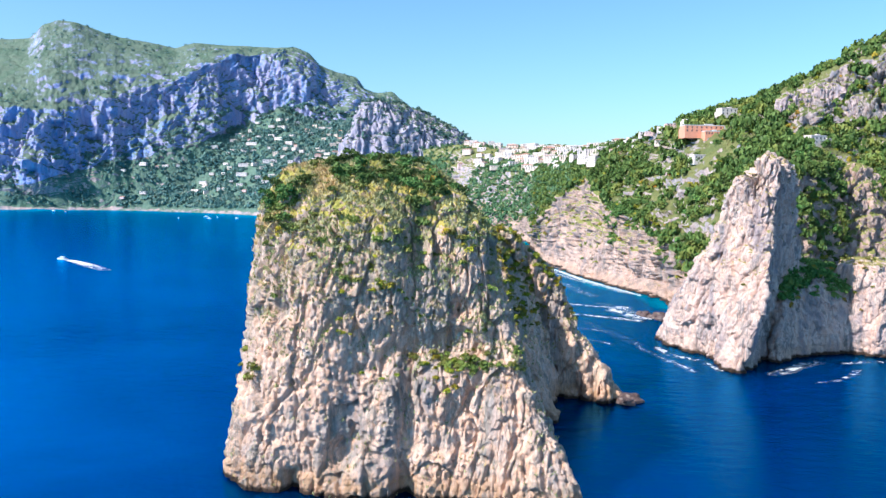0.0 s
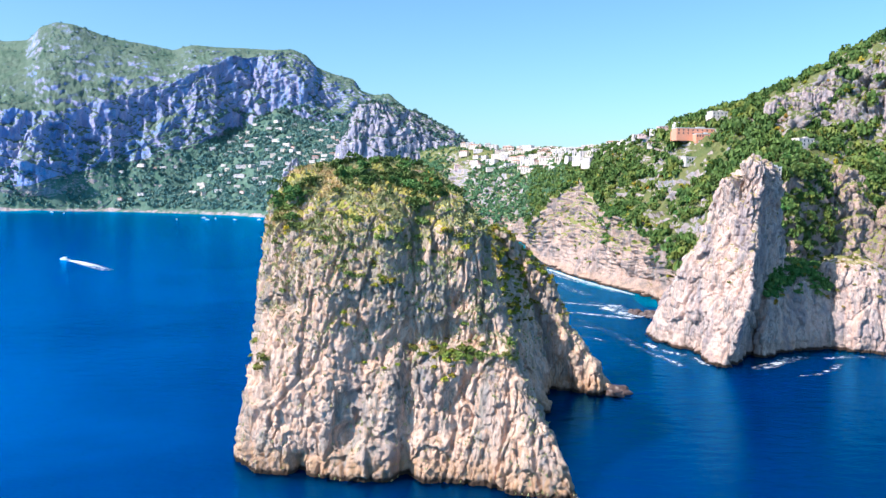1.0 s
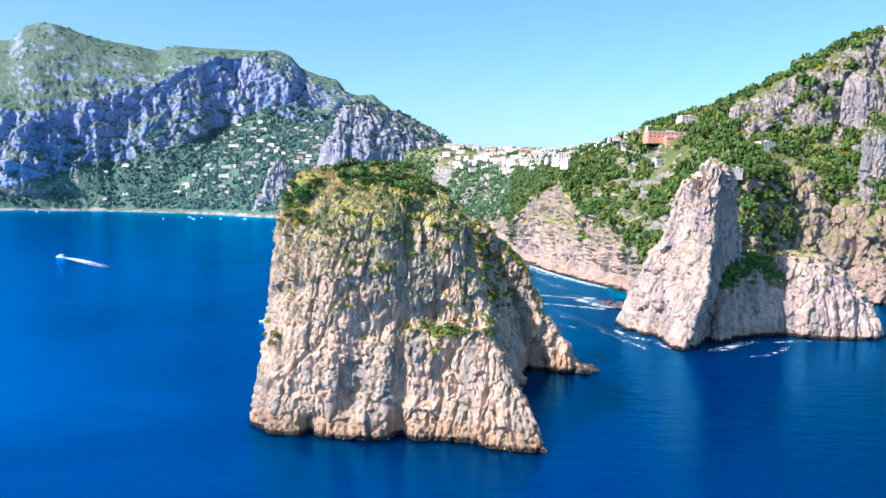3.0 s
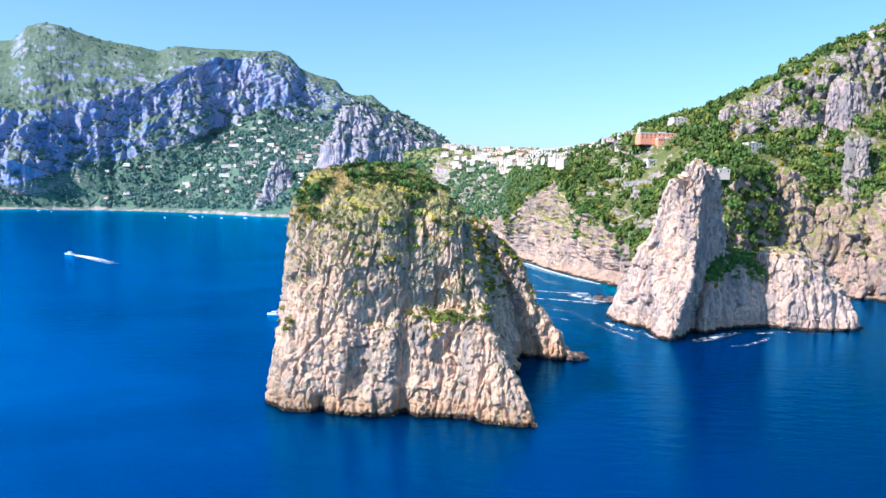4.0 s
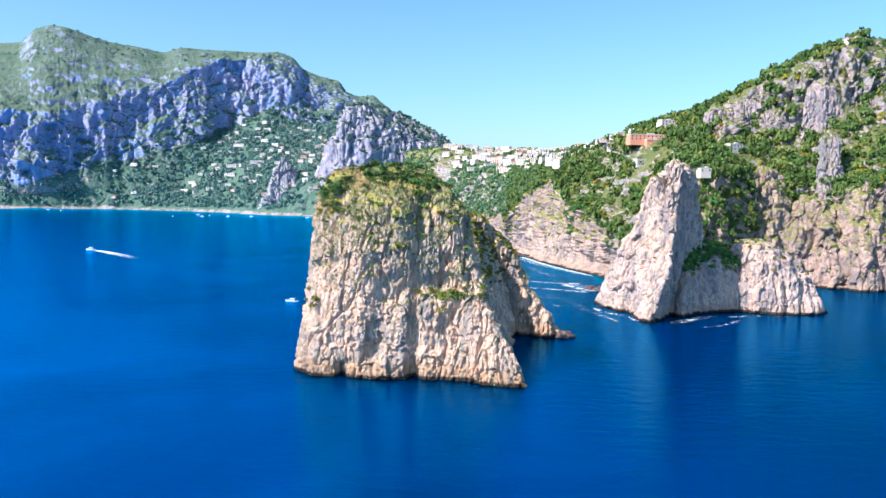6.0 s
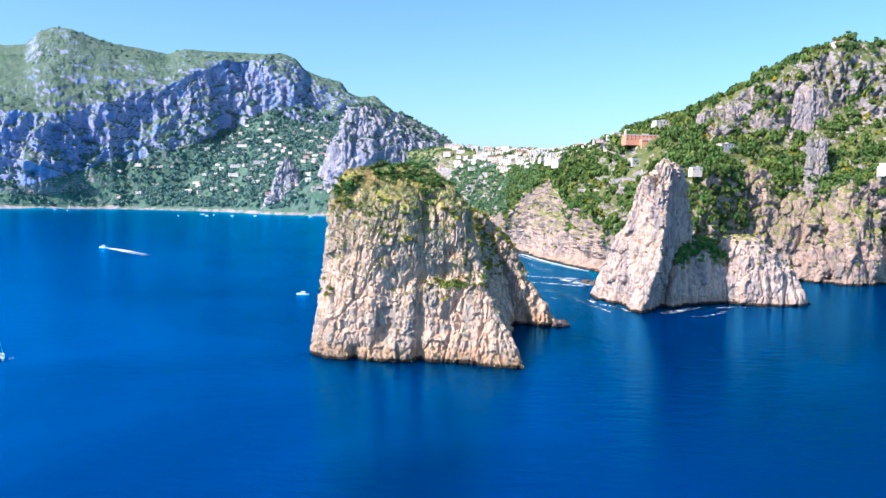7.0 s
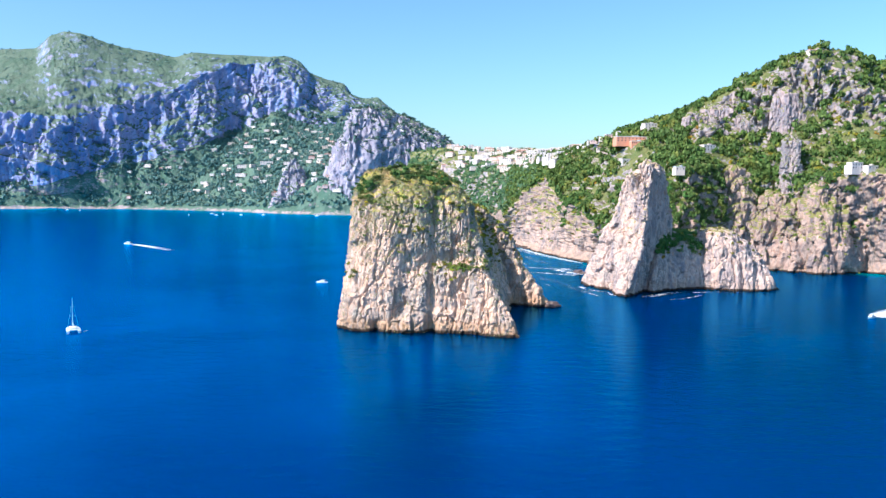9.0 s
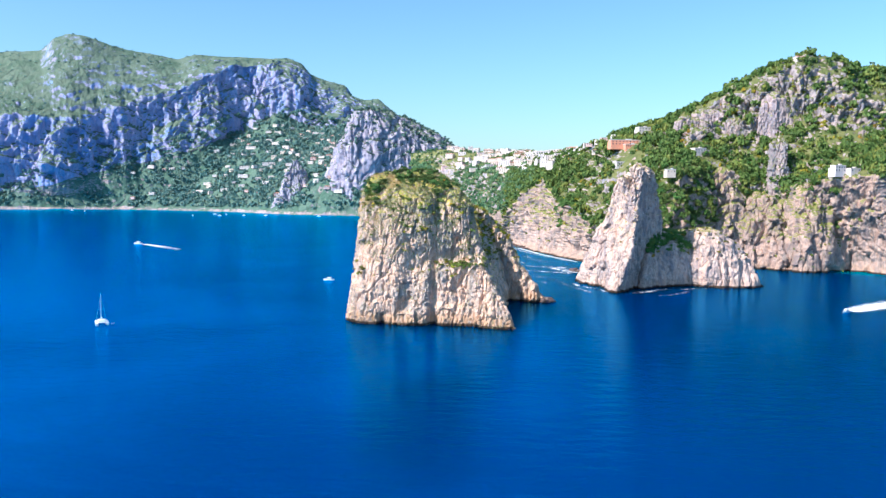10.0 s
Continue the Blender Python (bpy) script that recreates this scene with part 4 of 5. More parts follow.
def tufts(name, g, count, keep, lo, hi, label):
    p, n = spots(g, count, keep, True)
    vs = []
    for _ in range(4):
        d = rng.normal(size=(count, 3)) * (0.45, 0.45, 0.2) + (0, 0, 0.9)
        s = rng.uniform(lo, hi, count)[:, None]
        side = np.cross(d, rng.normal(size=(count, 3)))
        side /= np.linalg.norm(side, axis=1)[:, None]
        foot = p + rng.normal(size=(count, 3)) * 0.2
        vs.append(np.stack([foot - 0.3 * s * side, foot + 0.3 * s * side, foot + d * s], 1))
    vs = np.concatenate(vs).reshape(-1, 3)
    tagged(new(name, raw_mesh(name, vs, np.arange(len(vs)).reshape(-1, 3), GRASS)), label, "grass", kind="stuff")


tufts("dry_grass", near, 20000, lambda g, n: np.clip(n[:, :, 2] - 0.02, 0, 0.6) * np.clip((g[:, :, 2] - 30) / 55, 0.05, 1) * np.clip(0.4 + 1.5 * gnoise(g / 9), 0.05, 1), 0.4, 1.15, "dry olive grass tufts over the great stack")
tufts("dry_grass", second, 2500, lambda g, n: np.clip(n[:, :, 2] - 0.1, 0, 1) * np.clip((g[:, :, 2] - 10) / 30, 0, 1), 0.4, 1.0, "dry olive grass tufts on the lower stack")

# trees on the hill: those nearest the shore one by one, the rest as woodland
trees = [plant("tree", rng.uniform(2.6, 3.6), rng.uniform(4.5, 6.5), 300, 0.55, LEAF, "green spreading tree on the coastal hillside", "hillside trees", 7) for _ in range(6)]
level = np.broadcast_to(east_level[:, None], east.shape[:2])
upos = np.broadcast_to(east_u, east.shape[:2])


def wooded(g, n):
    grove = 0.5 + 1.6 * gnoise(g / 38)
    return np.clip(n[:, :, 2] - 0.40, 0, 0.3) * np.clip(grove, 0.1, 1.0) * np.where((level > 2.95) & (level < 4.1) & (upos > 0.35), 0.3, 1.0)


p9, _ = spots(east, 280, lambda g, n: wooded(g, n) * (upos > 0.24) * (upos < 0.5) * (level > 1.5) * (level < 2.6))
stand(trees, p9, 0.7, 1.35)
p10, _ = spots(east, 7000, lambda g, n: wooded(g, n) * (upos > 0.1) * (level > np.where(upos < 0.25, 1.9, 1.4)) * (level < 5.05))
r = 1.7 + 4.8 * rng.random(len(p10)) ** 1.7
joined("woodland", p10, r, r * rng.uniform(1.2, 1.9, len(p10)), 90, 0.24, LEAF, "dense green evergreen woodland on the hillside")
p10b, _ = spots(east, 800, lambda g, n: np.clip(n[:, :, 2] - 0.25, 0, 0.3) * (upos > 0.1) * (level > 1.3) * (level < 4.6) * np.clip(0.2 + 1.8 * gnoise(g / 30 + 17), 0.0, 1.0))
r = rng.uniform(1.5, 3.6, len(p10b))
joined("woodland", p10b, r, r * rng.uniform(1.0, 1.5, len(p10b)), 90, 0.24, LEAF_BROOM, "yellow-green shrubs among the hillside trees")
p10c, _ = spots(east, 130, lambda g, n: np.clip(n[:, :, 2] - 0.25, 0, 0.3) * (upos > 0.15) * (level > 1.5) * (level < 4.2) * np.clip(-0.1 + 1.8 * gnoise(g / 30 + 47), 0.0, 1.0))
r = rng.uniform(1.3, 2.6, len(p10c))
joined("woodland", p10c, r, r * rng.uniform(1.0, 1.4, len(p10c)), 90, 0.24, LEAF_RUST, "rust coloured shrubs among the hillside trees")
p11, _ = spots(east, 1500, lambda g, n: wooded(g, n) * (upos < 0.14) * (level > np.where(upos > 0.095, 2.02, 1.6)) * np.where(level > 3.1, 0.35, 1.0) * (level < 5.1))
r = rng.uniform(2.2, 5.2, len(p11))
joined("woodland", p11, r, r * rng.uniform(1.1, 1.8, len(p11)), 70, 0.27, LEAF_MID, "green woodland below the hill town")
pm, _ = spots(east, 2200, lambda g, n: np.clip(n[:, :, 2] - 0.15, 0, 0.4) * (upos < 0.14) * (level > 1.25) * (level < 3.6) * (g[:, :, 1] > 1150) * np.clip(0.35 + 1.7 * gnoise(g / 60 + 13), 0.03, 1))
r = rng.uniform(2.5, 6.0, len(pm))
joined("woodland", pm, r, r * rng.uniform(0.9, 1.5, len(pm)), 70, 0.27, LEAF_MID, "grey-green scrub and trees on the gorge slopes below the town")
p12, _ = spots(east, 260, lambda g, n: (upos > 0.2) * (level > 4.7) * (level < 5.2))
r = rng.uniform(2.5, 4.5, len(p12))
joined("woodland", p12, r, r * rng.uniform(1.3, 2.2, len(p12)), 90, 0.24, LEAF, "dark trees along the hill's crest")
wl = np.broadcast_to(west_level[:, None], west.shape[:2])
p13, _ = spots(west, 6500, lambda g, n: np.clip(n[:, :, 2] - 0.35, 0, 0.5) * (wl > 1.02) * (wl < 2.25) * np.clip(0.6 + 1.5 * gnoise(g / 90), 0.08, 1.2))
r = rng.uniform(4.5, 10, len(p13))
joined("woodland", p13, r, r * rng.uniform(0.9, 1.5, len(p13)), 44, 0.36, LEAF_HAZED, "green woodland on the slopes over the bay")
p14, _ = spots(west, 1000, lambda g, n: np.clip(n[:, :, 2] - 0.4, 0, 0.5) * (wl > 2.6) * (wl < 4.05) * np.clip(0.3 + 1.6 * gnoise(g / 130), 0.03, 1.2))
r = rng.uniform(2, 5, len(p14))
joined("woodland", p14, r, r * rng.uniform(0.7, 1.1, len(p14)), 36, 0.38, LEAF_HAZED, "dark scrub scattered over the mountain's upper slopes")
p15, _ = spots(head, 420, lambda g, n: (n[:, :, 2] > 0.4) * (g[:, :, 2] > 205), True)
r = rng.uniform(4, 7.5, len(p15))
joined("woodland", p15, r, r * rng.uniform(1.0, 1.6, len(p15)), 60, 0.3, LEAF_HAZED, "dark pines on top of the headland")
pc = np.concatenate([spots(g, k, lambda q, n: np.clip(n[:, :, 2], 0, 1), True)[0] for g, k in zip(crags[1:], (10, 60, 90, 120, 80, 4, 20, 20, 20, 16, 16, 16, 16, 40))])
r = rng.uniform(1.0, 2.3, len(pc))
pl, _ = spots(east, 420, lambda g, n: np.clip(n[:, :, 2] - 0.1, 0, 0.5) * (level > 1.15) * (level < 1.9) * np.clip(0.2 + 1.5 * gnoise(g / 30 + 9), 0.0, 1))
pg, _ = spots(east, 900, lambda g, n: np.clip(n[:, :, 2] - 0.12, 0, 0.5) * (level > 1.45) * (level < 2.2) * (upos > 0.175) * (upos < 0.34) * np.clip(0.05 + 1.5 * gnoise(g / 35 + 5), 0.0, 1))
rg = rng.uniform(1.2, 3.2, len(pg))
joined("woodland", pg, rg, rg * rng.uniform(1.0, 1.5, len(rg)), 90, 0.24, LEAF, "green bushes in the gullies above the shore")
pw, _ = spots(east, 420, lambda g, n: (g[:, :, 0] > 272) * (g[:, :, 0] < 420) * (level > 1.12) * (level < 2.2) * (n[:, :, 2] > 0.0))
rw = rng.uniform(2.2, 4.6, len(pw))
joined("woodland", pw, rw, rw * rng.uniform(1.1, 1.6, len(rw)), 110, 0.22, LEAF, "green trees filling the hollow behind the spire")
pk, _ = spots(east, 150, near_to((466, 404, 104), (30, 24, 16)))
pk2, _ = spots(crags[1], 40, lambda g, n: (g[:, :, 2] > 80) * (g[:, :, 2] < 112) * (n[:, :, 1] < 0.3), True)
pk = np.concatenate([pk, pk2])
rk = rng.uniform(1.8, 4.0, len(pk))
joined("woodland", pk, rk, rk * rng.uniform(1.1, 1.6, len(rk)), 110, 0.22, LEAF, "green trees round the foot of the pinnacle")
pc = np.concatenate([pc, pl])
r = rng.uniform(0.8, 2.4, len(pc))
joined("cliff_scrub", pc, r, r * rng.uniform(0.9, 1.4, len(pc)), 80, 0.25, LEAF_SHRUB, "olive scrub on the ledges of the shore crags", "scrub")


# ---- houses ----
def box(bm, x0, x1, y0, y1, z0, z1, bevel=0.0):
    r = bmesh.ops.create_cube(bm, size=1.0, matrix=Matrix.Translation(((x0 + x1) / 2, (y0 + y1) / 2, (z0 + z1) / 2)) @ Matrix.Diagonal((x1 - x0, y1 - y0, z1 - z0, 1)))
    if bevel:
        edges = list({e for v in r["verts"] for e in v.link_edges})
        bmesh.ops.bevel(bm, geom=edges, offset=bevel, segments=1, affect="EDGES")


def house(w, d, storeys, wall, label, group, roof="flat", bays=3, category="house"):
    """A rendered house: walls, a roof with parapet, vault or hip, windows with sills, a door."""
    top = tagged(new("house"), label, category, group)
    h = 3.3 * storeys
    bm = bmesh.new()
    box(bm, -w / 2, w / 2, -d / 2, d / 2, -6, h, 0.12)
    box(bm, -w / 2 - 0.1, w * 0.15, d / 2, d / 2 + 2.5, -6, h * 0.62, 0.1)
    part("wall", bm, wall, top)
    bm = bmesh.new()
    if roof == "flat":
        for a in ((-w / 2 - 0.15, w / 2 + 0.15, -d / 2 - 0.15, -d / 2 + 0.25), (-w / 2 - 0.15, w / 2 + 0.15, d / 2 - 0.25, d / 2 + 0.15),
                  (-w / 2 - 0.15, -w / 2 + 0.25, -d / 2 + 0.25, d / 2 - 0.25), (w / 2 - 0.25, w / 2 + 0.15, -d / 2 + 0.25, d / 2 - 0.25)):
            box(bm, *a, h + 0.004, h + 0.8)
        box(bm, -w / 2 + 0.25, w / 2 - 0.25, -d / 2 + 0.25, d / 2 - 0.25, h + 0.004, h + 0.2)
        box(bm, w * 0.1, w * 0.3, -d * 0.1, d * 0.25, h + 0.2, h + 2.3)
        part("roof", bm, ROOF if wall is not WHITE else WHITE, top)
    elif roof == "vault":
        bmesh.ops.create_cone(bm, cap_ends=True, segments=20, radius1=d / 2, radius2=d / 2, depth=w, matrix=Matrix.Translation((0, 0, h)) @ Matrix.Diagonal((1, 1, 0.45, 1)) @ Matrix.Rotation(math.pi / 2, 4, "Y"))
        part("roof", bm, WHITE, top)
    else:
        v = [bm.verts.new(c) for c in ((-w / 2 - .5, -d / 2 - .5, h), (w / 2 + .5, -d / 2 - .5, h), (w / 2 + .5, d / 2 + .5, h), (-w / 2 - .5, d / 2 + .5, h), (-w * .25, 0, h + d * .22), (w * .25, 0, h + d * .22))]
        for f in ((0, 1, 5, 4), (1, 2, 5), (2, 3, 4, 5), (3, 0, 4), (3, 2, 1, 0)):
            bm.faces.new([v[i] for i in f])
        part("roof", bm, TILE, top)
    pane = None
    for s in range(storeys):
        for b in range(bays):
            x, z = (b + 0.5) / bays * w - w / 2, 3.3 * s + 0.9
            if s == 0 and b == bays // 2:
                bm = bmesh.new()
                box(bm, x - 0.6, x + 0.6, -d / 2 - 0.06, -d / 2 + 0.2, 0, 2.2)
                part("door", bm, DECK, top)
                continue
            if pane is None:
                bm = bmesh.new()
                box(bm, -0.6, 0.6, -0.05, 0.2, 0.0, 1.6)
                box(bm, -0.75, 0.75, -0.14, 0.2, -0.12, -0.004)
                first = part("window", bm, GLASS, top)
                pane = first.data
                first.matrix_basis = Matrix.Translation((x, -d / 2, z))
            else:
                ob = new("window", pane)
                ob.parent = top
                ob.matrix_basis = Matrix.Translation((x, -d / 2, z))
    return top


def settle(kinds, places, size=(0.8, 1.25), face=0.0, spread=0.5):
    used = set()
    for p in places:
        ob = kinds[int(rng.integers(len(kinds)))]
        m = Matrix.Translation(p) @ Matrix.Rotation(face + rng.normal() * spread, 4, "Z")
        if ob in used:
            ob = copy_thing(ob, m)
        else:
            used.add(ob)
            ob.matrix_basis = m
        s = rng.uniform(*size)
        ob.scale = (s * rng.uniform(0.95, 1.7), s, s * 0.68)


def apart(p, gap):
    keep = []
    for q in p:
        if all((q[0] - k[0]) ** 2 + (q[1] - k[1]) ** 2 > gap * gap for k in keep):
            keep.append(q)
    return keep


bay = [house(14, 10, 2, WHITE, "white flat-roofed villa among trees above the bay", "bay houses"),
       house(20, 11, 2, WHITE, "long white house with roof terrace above the bay", "bay houses", "flat", 5),
       house(12, 10, 3, CREAM, "cream three-storey house above the bay", "bay houses"),
       house(16, 9, 2, WHITE, "white house with a vaulted roof above the bay", "bay houses", "vault", 4),
       house(15, 11, 2, PINK, "pink house with a tiled roof above the bay", "bay houses", "hip", 4)]
pb, _ = spots(west, 500, lambda g, n: (wl > 1.18) * (wl < 1.93) * (g[:, :, 0] < -250) * (g[:, :, 0] > -1180) * (n[:, :, 2] > 0.3) * np.clip(0.75 + 1.3 * gnoise(g / 150 + 4), 0.02, 1.3))
settle(bay, [(x, y, z + 4.0) for x, y, z in apart(pb, 25)[:125]], (0.8, 1.5), -0.2, 0.3)
town = [house(13, 11, 3, WHITE, "white flat-roofed town house on the saddle", "town houses", "flat", 4),
        house(18, 12, 3, CREAM, "cream town house on the saddle", "town houses", "flat", 5),
        house(16, 12, 4, WHITE, "tall white town building on the saddle", "town houses", "flat", 5),
        house(14, 10, 2, PINK, "pale pink town house on the saddle", "town houses", "flat", 4),
        house(15, 11, 3, CREAM, "cream house with a tiled roof in the town", "town houses", "hip", 4),
        house(12, 9, 2, WHITE, "white vaulted house in the town", "town houses", "vault", 3)]
pt, _ = spots(east, 1000, lambda g, n: (upos > 0.02) * (upos < 0.235) * (level > 3.05) * (level < 5.12) * (g[:, :, 1] > 860) * np.clip(0.7 + 1.6 * gnoise(g / 90 + 6), 0.05, 1.3))
settle(town, [(x, y, z + 2.5) for x, y, z in apart(pt, 17)[:150]], (0.8, 1.25), -0.35, 0.35)
pn2, _ = spots(east, 60, lambda g, n: (upos > 0.2) * (upos < 0.26) * (level > 4.3) * (level < 5.1) * (g[:, :, 1] < 860))
settle(town, [(x, y, z + 2.5) for x, y, z in apart(pn2, 11)[:15]], (0.6, 0.85), 0.1, 0.3)

pt2, _ = spots(east, 400, lambda g, n: (upos > 0.13) * (upos < 0.235) * (level > 3.7) * (level < 5.1))
settle(town, [(x, y, z + 2.0) for x, y, z in apart(pt2, 12)[:45]], (0.5, 0.8), -0.35, 0.35)


def ground_at(x, y, g=east):
    """The height of the sheet at a place, from its nearest point inland of the shore."""
    d = (g[:, :, 0] - x) ** 2 + (g[:, :, 1] - y) ** 2
    return float(g.reshape(-1, 3)[d.argmin(), 2])


def single(ob, x, y, turn, z=None):
    ob.matrix_basis = Matrix.Translation((x, y, ground_at(x, y) + 1.0 if z is None else z)) @ Matrix.Rotation(turn, 4, "Z")
    return ob


single(house(40, 13, 2, RED, "large terracotta red hotel on the wooded slope", "", "flat", 8), 299, 562, 0.1, 155)
single(house(17, 9, 1, RED, "terracotta red terrace wing below the hotel", "", "flat", 6), 306, 552, 0.1, 152)
single(house(18, 11, 2, WHITE, "white villa above the red hotel", "hill villas", "flat", 4), 332, 586, 0.2, 175)
single(house(13, 10, 1, WHITE, "white house among dark trees", "hill villas", "flat", 3), 324, 527, 0.2, 149.5)
single(house(20, 9, 1, WHITE, "low white house with a pale roof", "hill villas", "flat", 4), 288, 524, 0.2, 127)
single(house(11, 7, 1, CREAM, "low cream house above the spire", "hill villas", "flat", 3), 313, 392, 0.1, 113.5)
single(house(17, 10, 2, WHITE, "white villa on the wooded slope", "hill villas", "flat", 4), 374, 476, 0.3, 140)
single(house(10, 8, 1, WHITE, "small white outbuilding beside the villa", "hill villas", "flat", 2), 387, 478, 0.3, 141)
single(house(15, 8, 2, WHITE, "white blocky villa on the cliff edge", "hill villas", "flat", 4), 497, 364, 0.3, 116)
single(house(14, 9, 1, WHITE, "low white wing beside the cliff villa", "hill villas", "flat", 3), 513, 362, 0.3, 116)
single(house(11, 8, 1, WHITE, "small white house on the hilltop", "hill villas", "hip", 2), 515, 511, 0.3, ground_at(515, 511) - 1.2)
single(house(50, 15, 2, PINK, "long pink hotel with a tiled roof above the gorge", "", "hip", 10), 83, 1566, 0.1, 147)
single(house(34, 11, 1, CREAM, "low cream terrace building beside the hotel", "", "flat", 6), 143, 1412, 0.1, 141)

# ---- boulders along the water ----
def boulder(r):
    bm = bmesh.new()
    bmesh.ops.create_icosphere(bm, subdivisions=3, radius=1.0)
    seed = Vector((r * 7, r * 3, 0))
    for v in bm.verts:
        k = 1 + 0.35 * noise.noise(v.co * 1.3 + seed) + 0.18 * noise.noise(v.co * 3.1 + seed)
        v.co = Vector((v.co.x * 1.3, v.co.y, v.co.z * 0.7)) * k * r
    me = bpy.data.meshes.new("boulder")
    bm.to_mesh(me)
    bm.free()
    me.materials.append(WET)
    return me


boulder_meshes = [boulder(1.0), boulder(1.6), boulder(2.3), boulder(3.1)]
shore_line = np.array(E_SHORE[2:10], float)
for k in range(70):
    f = rng.uniform(0, len(shore_line) - 1.001)
    i = int(f)
    x, y = (shore_line[i] + (shore_line[i + 1] - shore_line[i]) * (f - i))[:2] + rng.normal(size=2) * (4, 6)
    ob = new("boulder", boulder_meshes[int(rng.integers(4))])
    ob.matrix_basis = Matrix.Translation((x, y, -0.2)) @ Matrix.Rotation(rng.uniform(0, 6.28), 4, "Z")
    tagged(ob, "dark wet boulder at the water's edge", "boulder", "shore boulders")
for x, y, k in ((129, 113, 4), (126, 109, 3), (196, 352, 4), (199, 344, 3), (203, 336, 4), (194, 360, 3), (206, 350, 4)):
    ob = new("boulder", boulder_meshes[k - 1])
    ob.matrix_basis = Matrix.Translation((x, y, 0.3)) @ Matrix.Rotation(x + y, 4, "Z") @ Matrix.Scale(1.5, 4)
    tagged(ob, "large dark rock standing in the surf", "boulder", "shore boulders")

# ---- boats and foam ----
def hull_mesh(name, length, beam, depth):
    bm = bmesh.new()
    rows = []
    for f, w, k in ((0, 0.85, 0.2), (0.25, 1.0, 0.0), (0.55, 0.95, 0.0), (0.8, 0.6, 0.1), (1.0, 0.03, 0.35)):
        y, b = (f - 0.5) * length, beam / 2 * w
        rows.append([bm.verts.new(c) for c in ((-b, y, depth * (1 + 0.3 * f)), (-b * 0.75, y, depth * k), (0, y, -depth * 0.5 + depth * k), (b * 0.75, y, depth * k), (b, y, depth * (1 + 0.3 * f)))])
    for a, b in zip(rows[:-1], rows[1:]):
        for i in range(4):
            bm.faces.new((a[i], a[i + 1], b[i + 1], b[i]))
        bm.faces.new((a[4], a[0], b[0], b[4]))
    bm.faces.new(rows[0])
    bm.faces.new(rows[-1][::-1])
    return bm


def motorboat(name, length, label, group=""):
    top = tagged(new(name), label, "boat", group)
    part("hull", hull_mesh("hull", length, length * 0.3, length * 0.09), HULL, top)
    bm = bmesh.new()
    box(bm, -length * 0.1, length * 0.1, -length * 0.18, length * 0.18, length * 0.1, length * 0.21, length * 0.02)
    cabin = part("cabin", bm, HULL, top)
    bm = bmesh.new()
    box(bm, -length * 0.102, length * 0.102, -length * 0.12, length * 0.183, length * 0.14, length * 0.18)
    part("windscreen", bm, GLASS, cabin, "dark tinted windscreen")
    bm = bmesh.new()
    box(bm, -length * 0.12, length * 0.12, -length * 0.25, length * 0.1, length * 0.235, length * 0.255, length * 0.004)
    part("canopy", bm, HULL, top)
    bm = bmesh.new()
    box(bm, -length * 0.12, length * 0.12, -length * 0.46, -length * 0.2, length * 0.098, length * 0.108)
    part("deck", bm, DECK, top)
    return top


def berth(ob, x, y, turn):
    ob.matrix_basis = Matrix.Translation((x, y, 0)) @ Matrix.Rotation(turn, 4, "Z")
    return ob


berth(motorboat("motorboat", 11, "white motorboat with a canopy lying still on the water"), -69, 247, 1.35)
berth(motorboat("motor_yacht", 16, "white motor yacht running fast with a long wake"), -432, 707, 1.2)
berth(motorboat("speedboat", 11, "white speedboat running fast with a broad wake"), 352, 68, 2.2)
dinghy = motorboat("motorboat", 14, "small white boat moored off the far shore", "moored boats")
berth(dinghy, -719, 1911, 0.4)
for x, y, a in ((-1204, 2242, 0.2), (-642, 1939, 1.2), (-571, 1965, 0.9), (-690, 2060, 1.5), (-640, 2010, 0.3), (-1290, 2330, 1.3), (-505, 1985, 1.1), (-330, 1960, 1.4)):
    copy_thing(dinghy, Matrix.Translation((x, y, 0)) @ Matrix.Rotation(a, 4, "Z"))


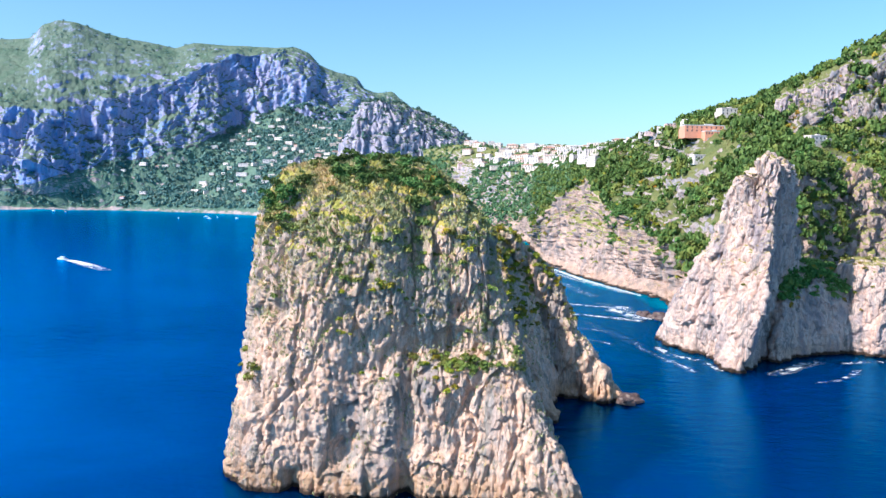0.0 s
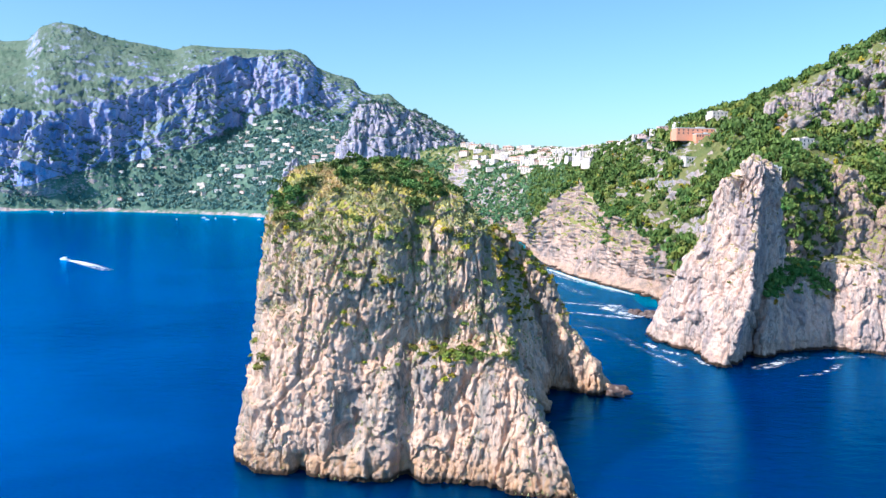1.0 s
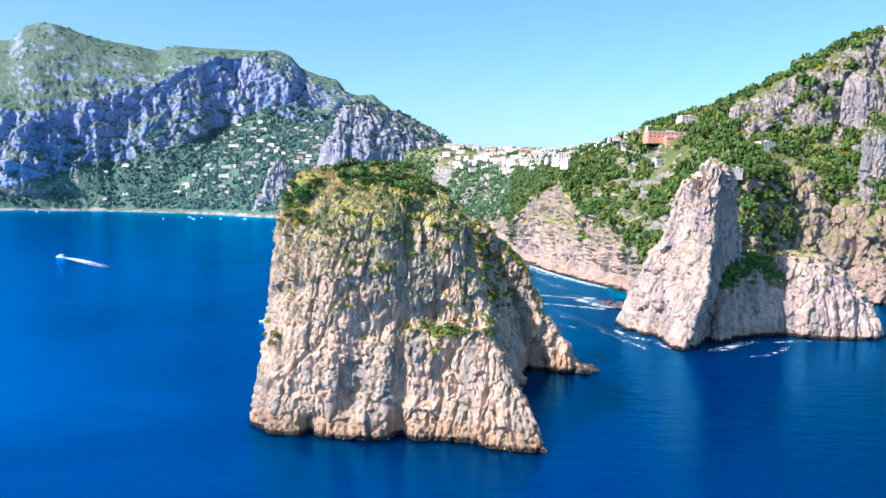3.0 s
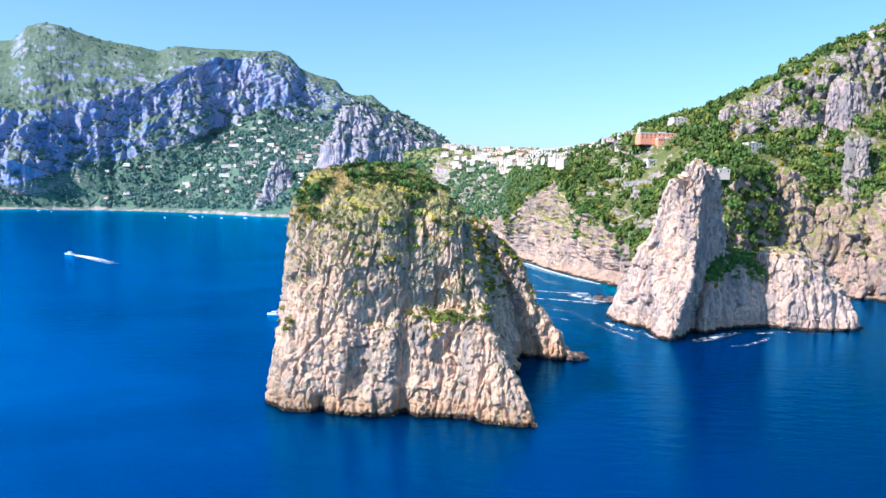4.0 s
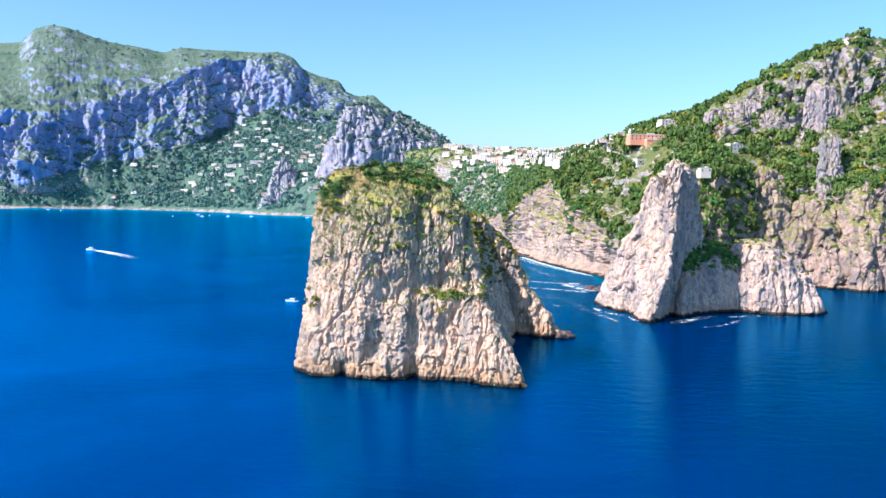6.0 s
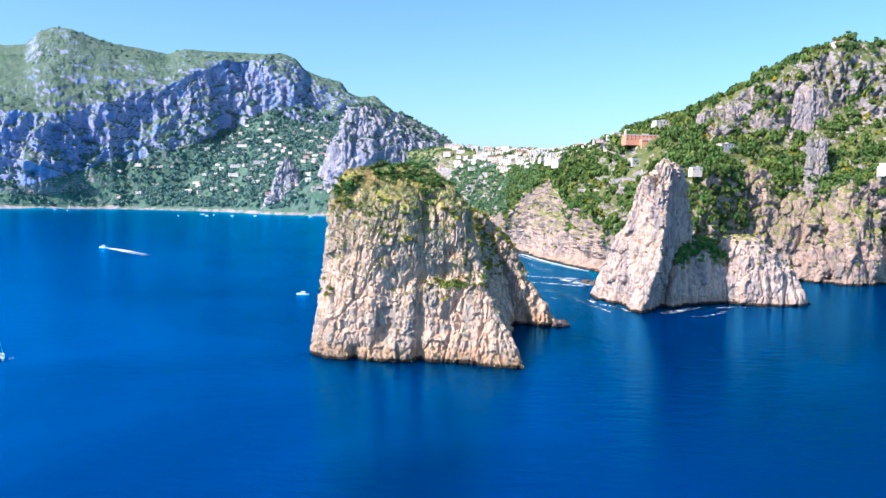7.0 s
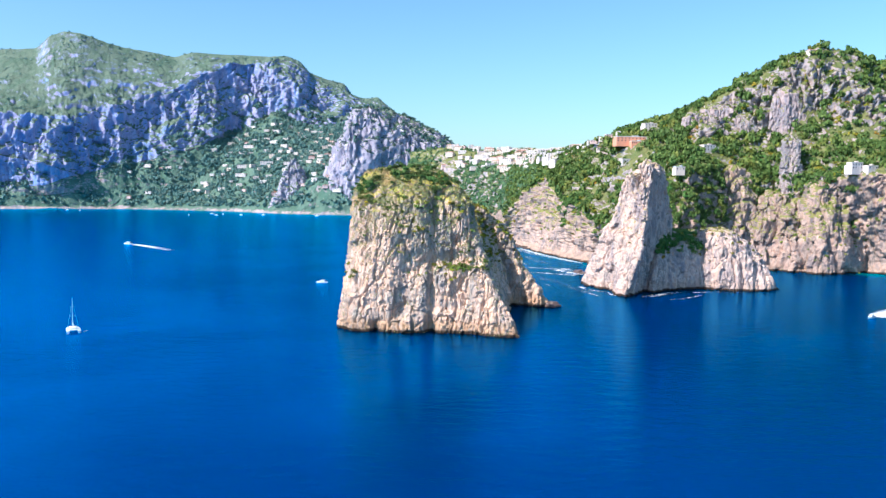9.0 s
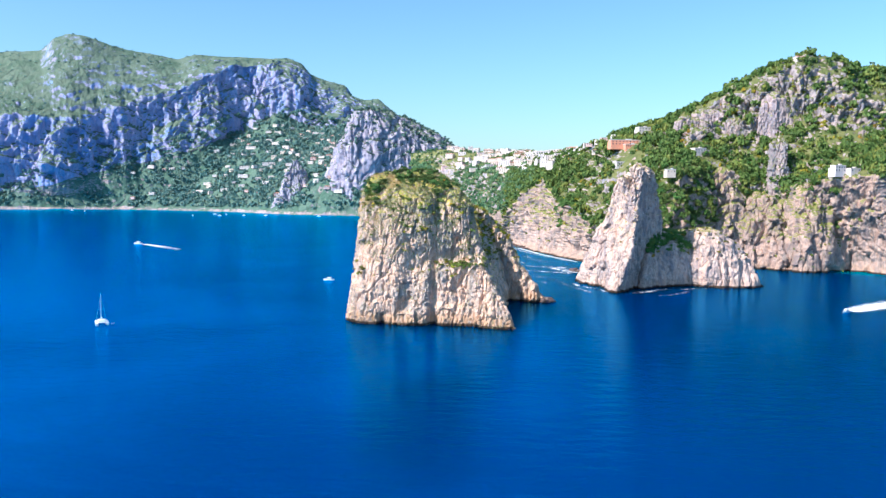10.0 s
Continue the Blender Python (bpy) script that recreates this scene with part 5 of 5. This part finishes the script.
def catamaran():
    top = tagged(new("sailing_catamaran"), "white sailing catamaran with bare mast and furled sails", "boat")
    for x in (-3.1, 3.1):
        ob = part("hull", hull_mesh("hull", 14, 1.7, 1.5), HULL, top)
        ob.matrix_basis = Matrix.Translation((x, 0, 0))
    bm = bmesh.new()
    box(bm, -3.2, 3.2, -5.0, 2.5, 1.5, 1.9, 0.1)
    part("deck", bm, HULL, top)
    bm = bmesh.new()
    box(bm, -2.4, 2.4, -3.5, 1.5, 1.904, 3.3, 0.4)
    cabin = part("cabin", bm, HULL, top)
    bm = bmesh.new()
    box(bm, -2.43, 2.43, -2.6, 1.2, 2.4, 2.9)
    part("cabin_window", bm, GLASS, cabin, "dark wraparound cabin window")

    def pole(name, a, b, r, mat=METAL, under=None):
        bm = bmesh.new()
        axis = Vector(b) - Vector(a)
        m = Matrix.Translation((Vector(a) + Vector(b)) / 2) @ axis.to_track_quat("Z", "Y").to_matrix().to_4x4()
        bmesh.ops.create_cone(bm, cap_ends=True, segments=8, radius1=r, radius2=r * 0.8, depth=axis.length, matrix=m)
        return part(name, bm, mat, under or top)

    mast = pole("mast", (0, 1.2, 1.9), (0, 1.0, 20.5), 0.16)
    pole("boom", (0, 1.0, 4.6), (0, -5.4, 4.9), 0.30, HULL)
    pole("spreader", (-1.7, 1.1, 9.5), (1.7, 1.1, 9.5), 0.09, METAL, mast)
    pole("spreader", (-1.4, 1.1, 15.0), (1.4, 1.1, 15.0), 0.09, METAL, mast)
    pole("forestay", (0, 6.8, 1.9), (0, 1.1, 19.5), 0.06)
    pole("shroud", (-3.3, 0.2, 1.7), (0, 1.0, 18.5), 0.04)
    pole("shroud", (3.3, 0.2, 1.7), (0, 1.0, 18.5), 0.04)
    return top


berth(catamaran(), -185, -7, 0.5)


def foam(points, widths, thick, label, steps=60, z=0.03):
    """A ribbon of foam over the water through the points; thick: how dense it is at its start and end."""
    p, w = np.array(points, float), np.array(widths, float)
    t = np.linspace(0, len(p) - 1, steps)
    i = np.arange(len(p))
    c = np.stack([np.interp(t, i, p[:, k]) for k in (0, 1)], 1)
    c = smooth(c, 4, 0)
    d = np.gradient(c, axis=0)
    d /= np.linalg.norm(d, axis=1)[:, None] + 1e-9
    side = np.stack([-d[:, 1], d[:, 0]], 1)
    ws = np.interp(t, i, w)
    across = np.linspace(-1, 1, 9)
    v = np.zeros((steps, 9, 3))
    v[:, :, :2] = c[:, None] + side[:, None] * (ws[:, None] * across)[..., None]
    v[:, :, 2] = z
    me = raw_mesh("foam", v.reshape(-1, 3), grid_quads(steps, 9), FOAM)
    a = np.interp(t, [0, len(p) - 1], thick)[:, None] * (1 - np.abs(across) ** 2.5) * np.minimum(1, np.minimum(t, len(p) - 1 - t) * 4 + 0.1)[:, None]
    me.attributes.new("thick", "FLOAT", "POINT").data.foreach_set("value", a.astype(np.float32).ravel())
    tagged(new("foam", me), label, "foam", kind="stuff")


foam([(-426, 705), (-402, 684), (-374, 652), (-346, 618), (-322, 590)], [6, 10, 13, 14, 12], (1.2, 0.45), "white wake behind the motor yacht")
foam([(357, 72), (370, 82), (392, 98), (430, 122), (490, 152)], [6, 12, 17, 21, 24], (1.25, 0.9), "broad white wake behind the speedboat")
foam([(-176, 2), (-180, -10), (-186, -22)], [2, 5, 4], (0.5, 0.3), "pale churned water round the catamaran", 40)
foam([(190, 404), (180, 378), (186, 352), (196, 334)], [9, 14, 12, 8], (0.85, 0.7), "white surf by the rocks behind the spire")
foam([(150, 800), (160, 700), (176, 600), (192, 545), (215, 470)], [6, 8, 8, 7, 5], (0.6, 0.7), "white surf along the rocky shore", 120)
foam([(172, 240), (176, 212), (188, 198), (192, 170)], [4, 5, 4, 3], (0.75, 0.7), "surf at the foot of the spire")
foam([(212, 166), (226, 176), (246, 196), (262, 206)], [4, 6, 7, 5], (0.75, 0.6), "surf along the spire's shaded foot")
foam([(168, 420), (180, 404), (190, 380), (196, 350)], [6, 8, 8, 6], (0.45, 0.5), "streaks of foam in the channel")
foam([(140, 330), (150, 300), (160, 260), (166, 225)], [5, 7, 7, 5], (0.35, 0.4), "thin streaks of foam in the channel")
foam([(118, 420), (140, 412), (165, 398), (182, 392)], [3, 4, 5, 4], (0.6, 0.75), "curling line of foam across the channel")
foam([(126, 300), (144, 292), (160, 280)], [3, 4, 3], (0.55, 0.6), "short curl of foam in the channel")
foam([(160, 240), (166, 216), (172, 190), (178, 168)], [3, 4, 5, 4], (0.5, 0.6), "drifting foam off the spire")
foam([(262, 196), (284, 204), (304, 204), (322, 200)], [3, 4, 4, 3], (0.6, 0.4), "surf below the block")
foam([(160, 560), (168, 500), (178, 450)], [8, 10, 8], (0.5, 0.45), "streaks of foam off the rocky shore")
foam([(128, 360), (150, 352), (172, 340), (190, 326)], [4, 6, 7, 6], (0.6, 0.8), "white foam trailing from the rocks by the spire")
foam([(110, 270), (128, 262), (142, 250), (150, 236)], [2, 3, 3, 2], (0.6, 0.5), "thin curl of foam in the channel")
foam([(226, 150), (244, 158), (260, 172), (270, 186)], [2, 3, 4, 3], (0.5, 0.6), "drifting foam below the spire")
foam([(130, 520), (146, 470), (150, 430)], [4, 6, 4], (0.6, 0.5), "streak of foam in the inner channel")
foam([(168, 700), (178, 640), (186, 590), (204, 520), (222, 460)], [5, 7, 7, 7, 5], (0.9, 0.9), "white breaking surf on the rock shelf", 120)
